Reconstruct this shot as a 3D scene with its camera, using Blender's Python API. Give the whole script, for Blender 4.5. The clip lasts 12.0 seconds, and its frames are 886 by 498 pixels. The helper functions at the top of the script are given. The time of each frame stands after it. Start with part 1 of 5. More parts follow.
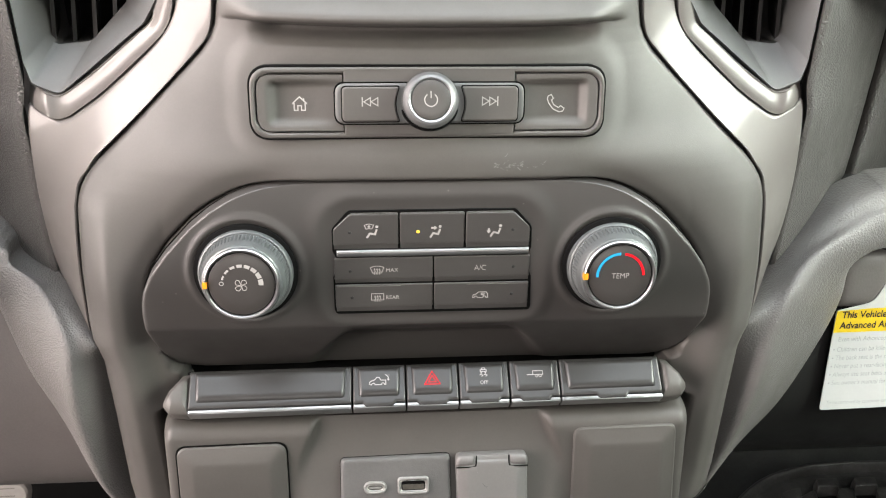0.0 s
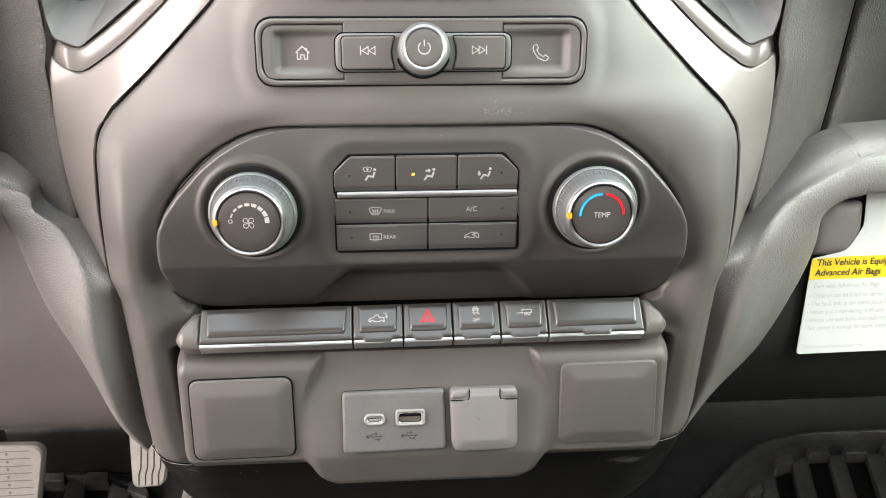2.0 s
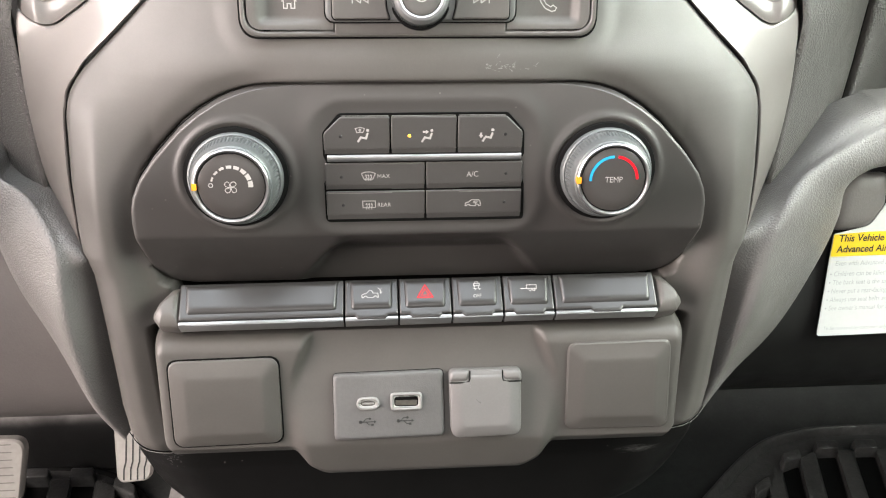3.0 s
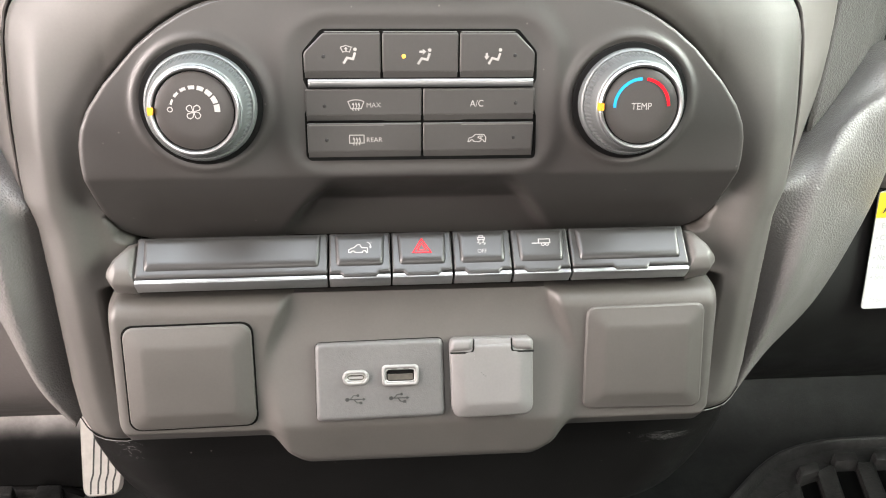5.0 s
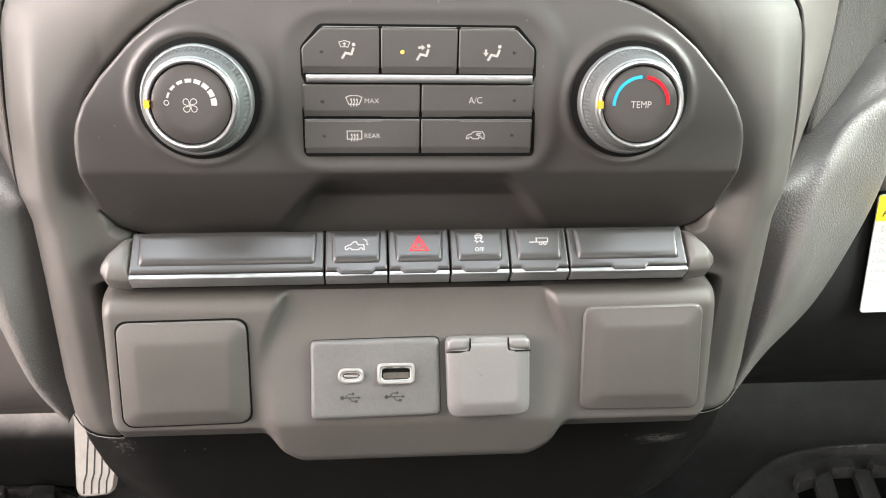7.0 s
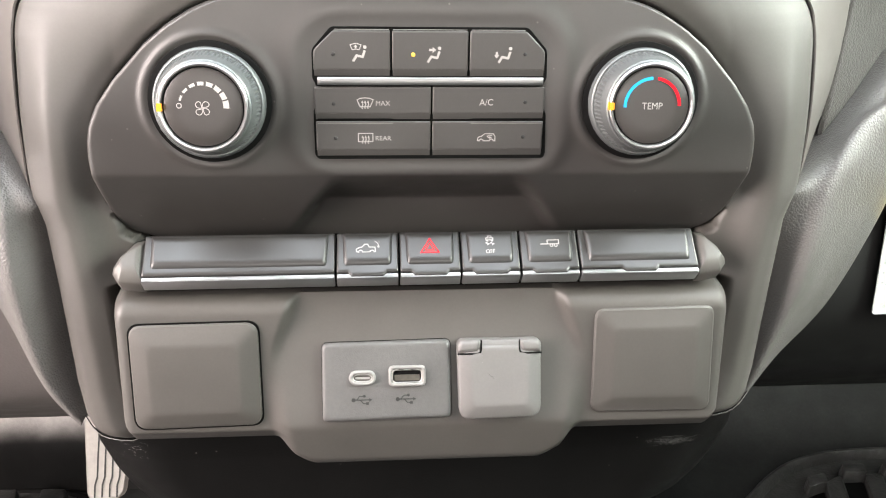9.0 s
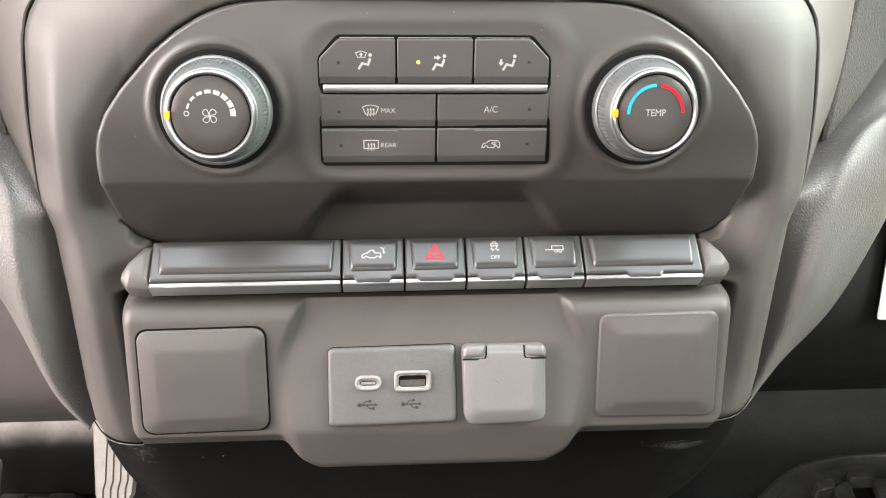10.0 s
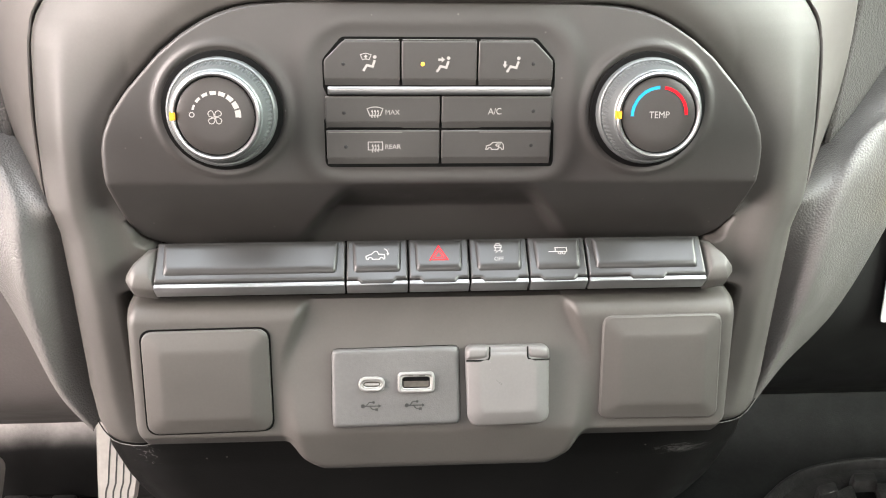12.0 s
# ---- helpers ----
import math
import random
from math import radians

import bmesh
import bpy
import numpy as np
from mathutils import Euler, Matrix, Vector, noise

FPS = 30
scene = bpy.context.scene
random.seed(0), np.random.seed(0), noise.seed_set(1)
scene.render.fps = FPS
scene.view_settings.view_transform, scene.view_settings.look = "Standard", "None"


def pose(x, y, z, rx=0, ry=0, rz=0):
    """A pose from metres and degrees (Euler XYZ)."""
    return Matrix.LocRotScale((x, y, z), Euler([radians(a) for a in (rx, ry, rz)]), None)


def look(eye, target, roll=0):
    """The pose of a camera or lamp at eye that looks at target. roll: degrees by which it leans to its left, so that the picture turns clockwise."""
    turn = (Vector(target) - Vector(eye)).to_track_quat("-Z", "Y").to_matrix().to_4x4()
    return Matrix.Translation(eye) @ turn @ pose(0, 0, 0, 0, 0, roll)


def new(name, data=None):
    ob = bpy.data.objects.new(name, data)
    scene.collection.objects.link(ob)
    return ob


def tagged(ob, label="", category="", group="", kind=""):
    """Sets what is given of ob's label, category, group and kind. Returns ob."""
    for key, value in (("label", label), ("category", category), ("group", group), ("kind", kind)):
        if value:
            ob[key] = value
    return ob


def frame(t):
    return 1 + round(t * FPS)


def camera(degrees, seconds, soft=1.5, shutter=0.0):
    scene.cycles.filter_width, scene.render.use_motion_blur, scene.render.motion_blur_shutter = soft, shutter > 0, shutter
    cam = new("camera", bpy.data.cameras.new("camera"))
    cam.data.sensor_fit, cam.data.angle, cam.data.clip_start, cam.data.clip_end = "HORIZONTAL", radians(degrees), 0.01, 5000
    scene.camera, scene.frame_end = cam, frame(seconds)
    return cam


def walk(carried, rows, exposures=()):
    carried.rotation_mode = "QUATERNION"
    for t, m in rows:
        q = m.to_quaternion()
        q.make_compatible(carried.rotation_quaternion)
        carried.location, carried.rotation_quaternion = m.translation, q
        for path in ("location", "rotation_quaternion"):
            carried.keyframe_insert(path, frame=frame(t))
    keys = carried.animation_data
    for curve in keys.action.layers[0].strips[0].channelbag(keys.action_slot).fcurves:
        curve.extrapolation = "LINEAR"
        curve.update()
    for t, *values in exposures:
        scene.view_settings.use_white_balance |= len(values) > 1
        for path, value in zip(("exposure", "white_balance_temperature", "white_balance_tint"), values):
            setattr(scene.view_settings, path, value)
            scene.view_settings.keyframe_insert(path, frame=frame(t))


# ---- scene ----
cam = camera(53.7, 12.0, 1.1)
PATH = [
    (0, (-0.02988, 0.00455, 0.89324), (0.12109, 1.73243, -0.10257), 1.425),
    (0.5, (-0.02814, -0.03521, 0.88837), (0.12691, 1.67542, -0.13618), 1.530),
    (1, (-0.02664, -0.04217, 0.88966), (0.12367, 1.67346, -0.12720), 1.362),
    (1.5, (-0.02709, -0.03979, 0.88493), (0.11615, 1.68056, -0.12496), 1.228),
    (2, (-0.02664, -0.03966, 0.88356), (0.11284, 1.68412, -0.12100), 1.111),
    (2.5, (-0.02629, -0.03913, 0.88319), (0.11390, 1.68552, -0.11978), 1.113),
    (2.8, (-0.02688, -0.03322, 0.87641), (0.12065, 1.69060, -0.12693), 1.119),
    (3, (-0.02561, -0.01597, 0.84985), (0.12217, 1.70838, -0.15252), 1.257),
    (3.5, (-0.02601, 0.00719, 0.80650), (0.13651, 1.73225, -0.19237), 1.500),
    (3.7, (-0.02682, 0.01159, 0.79894), (0.13737, 1.74302, -0.18856), 1.376),
    (5.5, (-0.02559, 0.02120, 0.77867), (0.14879, 1.78379, -0.15023), 1.467),
    (6, (-0.02590, 0.02150, 0.77771), (0.15048, 1.78502, -0.14905), 1.683),
    (6.5, (-0.02545, 0.02070, 0.77741), (0.15064, 1.78597, -0.14608), 1.831),
    (7, (-0.02527, 0.02158, 0.77538), (0.14998, 1.78713, -0.14772), 1.969),
    (9, (-0.02689, 0.02065, 0.77429), (0.13086, 1.79285, -0.13917), 1.582),
    (9.5, (-0.02673, 0.01986, 0.77555), (0.12149, 1.79451, -0.13475), 1.414),
    (10, (-0.02585, 0.01852, 0.77633), (0.11463, 1.79631, -0.12907), 1.291),
    (10.5, (-0.02624, 0.01783, 0.77667), (0.10628, 1.79893, -0.12341), 1.171),
    (11, (-0.02669, 0.01705, 0.77654), (0.10073, 1.80100, -0.11861), 1.124),
    (11.5, (-0.02651, 0.01652, 0.77604), (0.10149, 1.80192, -0.11614), 1.122),
    (12, (-0.02680, 0.01699, 0.77568), (0.10920, 1.79935, -0.12136), 1.330),
]
walk(cam, [(t, look(eye, target, roll)) for t, eye, target, roll in PATH], [(0, -0.41), (0.5, -0.26), (2.5, -0.18), (3.0, -0.12), (3.5, 0.09), (5.5, 0.17), (12, 0.17)])

# ---- world and light ----
scene.view_settings.exposure = 0.0
world = bpy.data.worlds.new("sky")
scene.world = world
world.use_nodes = True
wn = world.node_tree.nodes
sky = wn.new("ShaderNodeTexSky")
sky.sky_type = "NISHITA"
sky.sun_disc = False
sky.sun_elevation, sky.sun_rotation = radians(48), radians(215)
world.node_tree.links.new(sky.outputs[0], wn["Background"].inputs[0])
wn["Background"].inputs[1].default_value = 0.05

sun = new("sun", bpy.data.lights.new("sun", "SUN"))
sun.data.energy, sun.data.angle, sun.data.color = 1.2, radians(12), (1.0, 0.95, 0.88)
sun.matrix_world = look((-2.0, -3.0, 4.0), (0, 0.4, 0.6))


def window_light(name, eye, target, w, h, watts, color):
    ob = new(name, bpy.data.lights.new(name, "AREA"))
    ob.data.shape, ob.data.size, ob.data.size_y = "RECTANGLE", w, h
    ob.data.energy, ob.data.color = watts, color
    ob.matrix_world = look(eye, target)
    return ob


# lamps added as daylight: open driver door, passenger window, windscreen, rear window
window_light("driver_door_light", (-0.85, 0.28, 0.88), (0.0, 0.38, 0.64), 0.82, 0.82, 65.0, (1.0, 0.875, 0.83))
window_light("passenger_window_light", (0.85, 0.28, 1.12), (0.0, 0.40, 0.6), 0.95, 0.36, 38, (0.93, 1.0, 0.90))
window_light("rear_window_light", (0.0, -1.52, 1.12), (0.0, 0.4, 0.6), 1.3, 0.40, 13.0, (1.0, 0.92, 0.86))
window_light("windscreen_light", (0.0, 0.34, 1.28), (0.0, 0.1, 0.6), 1.2, 0.40, 15.5, (0.86, 0.92, 0.97))


# ---- materials ----
def material(name, color, rough=0.5, metal=0.0, grain=0.0, grain_size=0.001, pebble=0.0, pebble_size=0.002, var=0.12, var_size=0.03,
             coat=0.0, spec=0.5, glow=None, dust=0.0):
    m = bpy.data.materials.new(name)
    m.use_nodes = True
    nodes, links = m.node_tree.nodes, m.node_tree.links
    b = nodes["Principled BSDF"]
    b.inputs["Metallic"].default_value = metal
    b.inputs["Coat Weight"].default_value = coat
    b.inputs["Coat Roughness"].default_value = 0.10
    b.inputs["Specular IOR Level"].default_value = spec
    co = nodes.new("ShaderNodeTexCoord")

    def noise_at(size, detail=3.0):
        n = nodes.new("ShaderNodeTexNoise")
        n.inputs["Scale"].default_value = 1.0 / size
        n.inputs["Detail"].default_value = detail
        links.new(co.outputs["Object"], n.inputs["Vector"])
        return n.outputs["Fac"]

    def span(src, lo, hi):
        r = nodes.new("ShaderNodeMapRange")
        r.inputs["From Min"].default_value, r.inputs["From Max"].default_value = 0.3, 0.7
        r.inputs["To Min"].default_value, r.inputs["To Max"].default_value = lo, hi
        links.new(src, r.inputs["Value"])
        return r.outputs["Result"]

    # colour: broad unevenness and fine grain
    big, fine = noise_at(var_size, 4.0), noise_at(grain_size * 2.5, 2.0)
    mul = nodes.new("ShaderNodeMath")
    mul.operation = "MULTIPLY"
    links.new(span(big, 1 - var, 1 + var), mul.inputs[0])
    links.new(span(fine, 1 - var * 0.5, 1 + var * 0.5), mul.inputs[1])
    hue = nodes.new("ShaderNodeVectorMath")
    hue.operation = "SCALE"
    hue.inputs[0].default_value = color
    links.new(mul.outputs[0], hue.inputs["Scale"])
    out = hue.outputs[0]
    if dust:
        d = nodes.new("ShaderNodeTexVoronoi")
        d.inputs["Scale"].default_value = 95.0
        links.new(co.outputs["Object"], d.inputs["Vector"])
        r = nodes.new("ShaderNodeMapRange")
        r.inputs["From Min"].default_value, r.inputs["From Max"].default_value = 0.06, 0.03
        r.inputs["To Max"].default_value = dust
        links.new(d.outputs["Distance"], r.inputs["Value"])
        mix = nodes.new("ShaderNodeMix")
        mix.data_type = "RGBA"
        links.new(r.outputs["Result"], mix.inputs["Factor"])
        links.new(out, mix.inputs["A"])
        mix.inputs["B"].default_value = (0.35, 0.33, 0.30, 1)
        out = mix.outputs["Result"]
    links.new(out, b.inputs["Base Color"])
    links.new(span(noise_at(var_size * 0.6, 5.0), max(0.02, rough - 0.06), rough + 0.06), b.inputs["Roughness"])
    last = None
    if grain:
        bump = nodes.new("ShaderNodeBump")
        bump.inputs["Strength"].default_value = grain
        bump.inputs["Distance"].default_value = grain_size * 0.3
        links.new(noise_at(grain_size, 3.0), bump.inputs["Height"])
        last = bump
    if pebble:
        v = nodes.new("ShaderNodeTexVoronoi")
        v.feature = "F1"
        v.inputs["Scale"].default_value = 1.0 / pebble_size
        links.new(co.outputs["Object"], v.inputs["Vector"])
        bump = nodes.new("ShaderNodeBump")
        bump.invert = True
        bump.inputs["Strength"].default_value = pebble
        bump.inputs["Distance"].default_value = pebble_size * 0.45
        links.new(v.outputs["Distance"], bump.inputs["Height"])
        if last:
            links.new(last.outputs[0], bump.inputs["Normal"])
        last = bump
    if last:
        links.new(last.outputs[0], b.inputs["Normal"])
    if glow:
        b.inputs["Emission Color"].default_value = (*glow[:3], 1)
        b.inputs["Emission Strength"].default_value = glow[3]
    return m


PLASTIC = material("soft grey plastic", (0.076, 0.0705, 0.065), 0.50, spec=0.5, grain=0.25, grain_size=0.0005, var=0.05)
# darker copy of the bezel plastic; the low panel's shade is in its colour
DIM_PLASTIC = material("grey plastic darkened for shade", (0.064, 0.0592, 0.0545), 0.50, spec=0.45, grain=0.25, grain_size=0.0005, var=0.06)
PANEL = material("dark grey panel plastic", (0.039, 0.0357, 0.0335), 0.43, spec=0.75, grain=0.22, grain_size=0.0005, var=0.05, dust=0.2)
BUTTON = material("charcoal button plastic", (0.044, 0.041, 0.039), 0.40, spec=0.65, grain=0.2, grain_size=0.0004, var=0.06)
SWITCH = material("satin black switch plastic", (0.027, 0.026, 0.0255), 0.36, spec=0.6, grain=0.15, grain_size=0.0004, var=0.06, dust=0.2)
GAP = material("black gap", (0.004, 0.004, 0.004), 0.8, var=0.1, spec=0.08)
BLACK = material("black moulded plastic", (0.0060, 0.0058, 0.0057), 0.47, grain=0.4, grain_size=0.0009, var=0.15, dust=0.2, spec=0.3)
BOX = material("scuffed black box plastic", (0.0045, 0.0043, 0.0042), 0.44, grain=0.4, grain_size=0.0009, var=0.15, dust=0.25, spec=0.18)
DULL = material("black rubber flooring", (0.023, 0.0242, 0.0234), 0.48, grain=0.5, grain_size=0.0015, var=0.25, dust=0.2, spec=0.4)
PAD = material("grained dash skin", (0.078, 0.074, 0.070), 0.43, pebble=0.80, pebble_size=0.0012, grain=0.2, grain_size=0.0006, var=0.06)
SMOOTHPAD = material("smooth dark dash panel", (0.060, 0.056, 0.053), 0.55, grain=0.3, grain_size=0.0008, var=0.06)
KNEE = material("lower dash skin", (0.118, 0.112, 0.107), 0.44, pebble=0.64, pebble_size=0.0012, grain=0.2, grain_size=0.0006, var=0.06)
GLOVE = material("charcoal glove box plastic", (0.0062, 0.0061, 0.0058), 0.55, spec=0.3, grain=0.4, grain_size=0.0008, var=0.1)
SILVER = material("satin silver paint", (0.142, 0.129, 0.120), 0.48, metal=0.15, grain=0.05, grain_size=0.0004, var=0.03, coat=0.42, spec=0.4)
VENT = material("grey vent plastic", (0.097, 0.097, 0.095), 0.5, grain=0.2, grain_size=0.0005, var=0.05)
CHROME = material("bright chrome", (0.43, 0.43, 0.435), 0.33, metal=1.0, var=0.02)
LIP = material("satin chrome", (0.36, 0.36, 0.362), 0.36, metal=0.95, var=0.04)
EDGE_LIGHT = material("key edge highlight", (0.13, 0.125, 0.12), 0.4, var=0.1)
SATIN = material("brushed satin metal", (0.135, 0.143, 0.143), 0.46, metal=0.6, grain=0.15, grain_size=0.0004, var=0.05)
RING = material("bright satin knob metal", (0.29, 0.292, 0.295), 0.34, metal=0.75, grain=0.06, grain_size=0.0004, var=0.03)
KNOBFACE = material("grey key face", (0.070, 0.066, 0.062), 0.38, grain=0.1, grain_size=0.0003, var=0.06)
FACE = material("dark knob face", (0.042, 0.038, 0.036), 0.35, grain=0.1, grain_size=0.0003, var=0.06)
INK = material("white printed ink", (0.36, 0.349, 0.334), 0.5, var=0.05, var_size=0.004, spec=0.15)
RED = material("red printed ink", (0.62, 0.009, 0.018), 0.45, var=0.05, spec=0.12)
BLUE = material("blue printed ink", (0.02, 0.29, 0.52), 0.45, var=0.05, spec=0.12)
AMBER = material("amber indicator", (0.80, 0.29, 0.015), 0.4, var=0.05)
LED = material("lit amber lamp", (0.9, 0.55, 0.05), 0.4, var=0.02, glow=(1.0, 0.55, 0.04, 1.3))
DARKINK = material("dark moulded mark", (0.015, 0.015, 0.015), 0.5)
PORT = material("light grey port plastic", (0.175, 0.172, 0.165), 0.45, var=0.06)
SOCKET = material("dull port contacts", (0.055, 0.050, 0.042), 0.45, metal=0.3, var=0.2, var_size=0.003)
STEEL = material("port shell metal", (0.34, 0.335, 0.32), 0.4, metal=1.0)
CAP = material("pale grey rubber cap", (0.118, 0.113, 0.110), 0.42, grain=0.3, grain_size=0.0005, var=0.06)
USBPLATE = material("textured charcoal plastic", (0.080, 0.078, 0.077), 0.48, grain=0.7, grain_size=0.0007, var=0.10)
PAPER = material("white coated card", (0.44, 0.44, 0.43), 0.45, var=0.03)
YELLOW = material("yellow printed band", (0.60, 0.42, 0.008), 0.45, var=0.03)
PRINT = material("black print", (0.02, 0.02, 0.02), 0.5)
GREYPRINT = material("grey print", (0.29, 0.29, 0.29), 0.5)
RUBBER = material("black mat rubber", (0.042, 0.042, 0.041), 0.34, grain=0.8, grain_size=0.003, var=0.3, dust=0.3)
PEDAL = material("worn pale pedal metal", (0.33, 0.315, 0.292), 0.42, metal=0.3, grain=0.3, grain_size=0.002, var=0.1)
FAINT = material("faint scuff", (0.22, 0.215, 0.21), 0.7)
GROOVE = material("darker pedal groove", (0.16, 0.15, 0.135), 0.6)
SCUFF = material("pale scuff", (0.22, 0.215, 0.21), 0.7)
RUBBED = material("faint rubbed mark", (0.05, 0.049, 0.048), 0.7)
SUNLIT = material("sunlit tunnel floor", (0.26, 0.25, 0.24), 0.8, grain=0.5, grain_size=0.003, var=0.25, var_size=0.02)
# toe board colour; the light fading down it is painted in
LIT_TOE = material("toe board with painted light", (0.40, 0.385, 0.37), 0.62, grain=0.5, grain_size=0.002, var=0.12, var_size=0.04)


def fade_below(m, low, high, color):
    """Fades the colour to black below: falling light painted in, uneven in height."""
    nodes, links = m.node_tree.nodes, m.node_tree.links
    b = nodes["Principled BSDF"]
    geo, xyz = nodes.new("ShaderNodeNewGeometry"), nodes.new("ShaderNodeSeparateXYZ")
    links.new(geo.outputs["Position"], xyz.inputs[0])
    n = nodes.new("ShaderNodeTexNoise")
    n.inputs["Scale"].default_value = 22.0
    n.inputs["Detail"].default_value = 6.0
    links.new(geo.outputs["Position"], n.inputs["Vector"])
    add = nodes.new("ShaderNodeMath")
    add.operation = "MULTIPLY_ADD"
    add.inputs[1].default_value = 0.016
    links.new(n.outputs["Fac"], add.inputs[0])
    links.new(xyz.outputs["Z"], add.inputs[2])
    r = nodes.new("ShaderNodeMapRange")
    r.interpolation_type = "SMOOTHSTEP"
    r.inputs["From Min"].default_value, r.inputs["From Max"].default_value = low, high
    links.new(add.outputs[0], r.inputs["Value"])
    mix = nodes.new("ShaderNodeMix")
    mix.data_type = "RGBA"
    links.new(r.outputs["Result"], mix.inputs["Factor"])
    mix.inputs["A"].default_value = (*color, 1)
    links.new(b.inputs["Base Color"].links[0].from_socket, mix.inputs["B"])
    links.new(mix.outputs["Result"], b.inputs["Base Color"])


fade_below(LIT_TOE, 0.078, 0.112, (0.006, 0.0058, 0.0056))
# blacker copy of the mat rubber; shade is put into its colour
SHADED_RUBBER = material("mat rubber darkened for shade", (0.004, 0.004, 0.0039), 0.5, grain=0.4, grain_size=0.0012, var=0.2, dust=0.15, spec=0.1)
KNEE_FLAT = material("smooth knee panel plastic", (0.120, 0.108, 0.103), 0.50, pebble=0.12, pebble_size=0.0013, grain=0.2, grain_size=0.0006, var=0.08, var_size=0.05)
SHELL = material("grey cab lining", (0.09, 0.085, 0.08), 0.85, grain=0.4, grain_size=0.003, var=0.1)
# pale colour for the box edge where it catches light
EDGE_GLINT = material("painted edge glint", (0.30, 0.29, 0.28), 0.4)


# ---- shape helpers ----
def thing(name, label, category, at, group="", kind=""):
    ob = new(name)
    ob.location = at
    ob.empty_display_size = 0.01
    return tagged(ob, label, category, group, kind)


def base_of(ob):
    at = Vector((0, 0, 0))
    while ob:
        at = at + ob.location
        ob = ob.parent
    return at


def part(name, geo, mat, parent=None, label="", sharp=38):
    """Links (vertices in the world, faces) as one mesh under a thing or a part."""
    verts, faces = geo
    o = base_of(parent)
    me = bpy.data.meshes.new(name)
    me.from_pydata([Vector(v) - o for v in verts], [], faces)
    bm = bmesh.new()
    bm.from_mesh(me)
    bmesh.ops.remove_doubles(bm, verts=bm.verts, dist=1e-6)
    bmesh.ops.recalc_face_normals(bm, faces=bm.faces)
    bm.to_mesh(me)
    bm.free()
    me.polygons.foreach_set("use_smooth", [True] * len(me.polygons))
    me.set_sharp_from_angle(angle=radians(sharp))
    me.materials.append(mat)
    ob = new(name, me)
    ob.parent = parent
    if label:
        ob["label"] = label
    return ob


def lone(name, geo, mat, label, category, group="", kind="", sharp=38):
    """A thing that is one mesh, with its origin at its own middle."""
    vs = [Vector(v) for v in geo[0]]
    mid = sum(vs, Vector()) / len(vs)
    ob = part(name, ([v - mid for v in vs], geo[1]), mat, None, "", sharp)
    ob.location = mid
    return tagged(ob, label, category, group, kind)


def join(*geos):
    verts, faces = [], []
    for v, f in geos:
        n = len(verts)
        verts += list(v)
        faces += [[i + n for i in q] for q in f]
    return verts, faces


def table(rows):
    """A smooth-ended linear table: x -> y."""
    xs, ys = [r[0] for r in rows], [r[1] for r in rows]
    return lambda x: float(np.interp(x, xs, ys))


def soft_table(rows, w):
    """The same with its bends rounded over w."""
    f = table(rows)
    return lambda x: sum(f(x + w * k / 4) for k in range(-4, 5)) / 9


def steps(a, b, n):
    return [a + (b - a) * i / n for i in range(n + 1)]


def ease(t):
    t = min(1.0, max(0.0, t))
    return t * t * (3 - 2 * t)


def roll(d, r):
    """How far a rounded edge of radius r falls back at the distance d from the outline."""
    d = min(max(d, 0.0), r)
    return r - math.sqrt(max(0.0, r * r - (r - d) ** 2))


def sheet(us, vs, f, back=None, shut=True):
    """A skin over us x vs; with back, its rim is carried on by that vector and closed behind by the same skin."""
    nu, nv = len(us), len(vs)
    verts = [Vector(f(u, v)) for v in vs for u in us]
    faces = [[j * nu + i, j * nu + i + 1, (j + 1) * nu + i + 1, (j + 1) * nu + i] for j in range(nv - 1) for i in range(nu - 1)]
    if back is not None:
        rim = [i for i in range(nu)] + [j * nu + nu - 1 for j in range(1, nv)] + [(nv - 1) * nu + i for i in range(nu - 2, -1, -1)] + [j * nu for j in range(nv - 2, 0, -1)]
        n = len(verts)
        k = len(rim)
        if shut:
            faces += [[q + n for q in reversed(f4)] for f4 in faces]
            verts += [v + Vector(back) for v in verts]
            faces += [[rim[i], rim[(i + 1) % k], n + rim[(i + 1) % k], n + rim[i]] for i in range(k)]
        else:
            verts += [verts[i] + Vector(back) for i in rim]
            faces += [[rim[i], rim[(i + 1) % k], n + (i + 1) % k, n + i] for i in range(k)]
    return verts, faces


def on(y0, z0, k):
    """The face y = y0 + k (z - z0), looking to the seats; (x, z, h) -> place, h above it."""
    q = 1 / math.sqrt(1 + k * k)
    return lambda x, z, h=0.0: Vector((x, y0 + k * (z - z0) - h * q, z + h * k * q))


def spot(face, cx, cz, k):
    """True lengths on a face of slope k round (cx, cz)."""
    q = 1 / math.sqrt(1 + k * k)
    return lambda a, b, h=0.0: face(cx + a, cz + b * q, h)


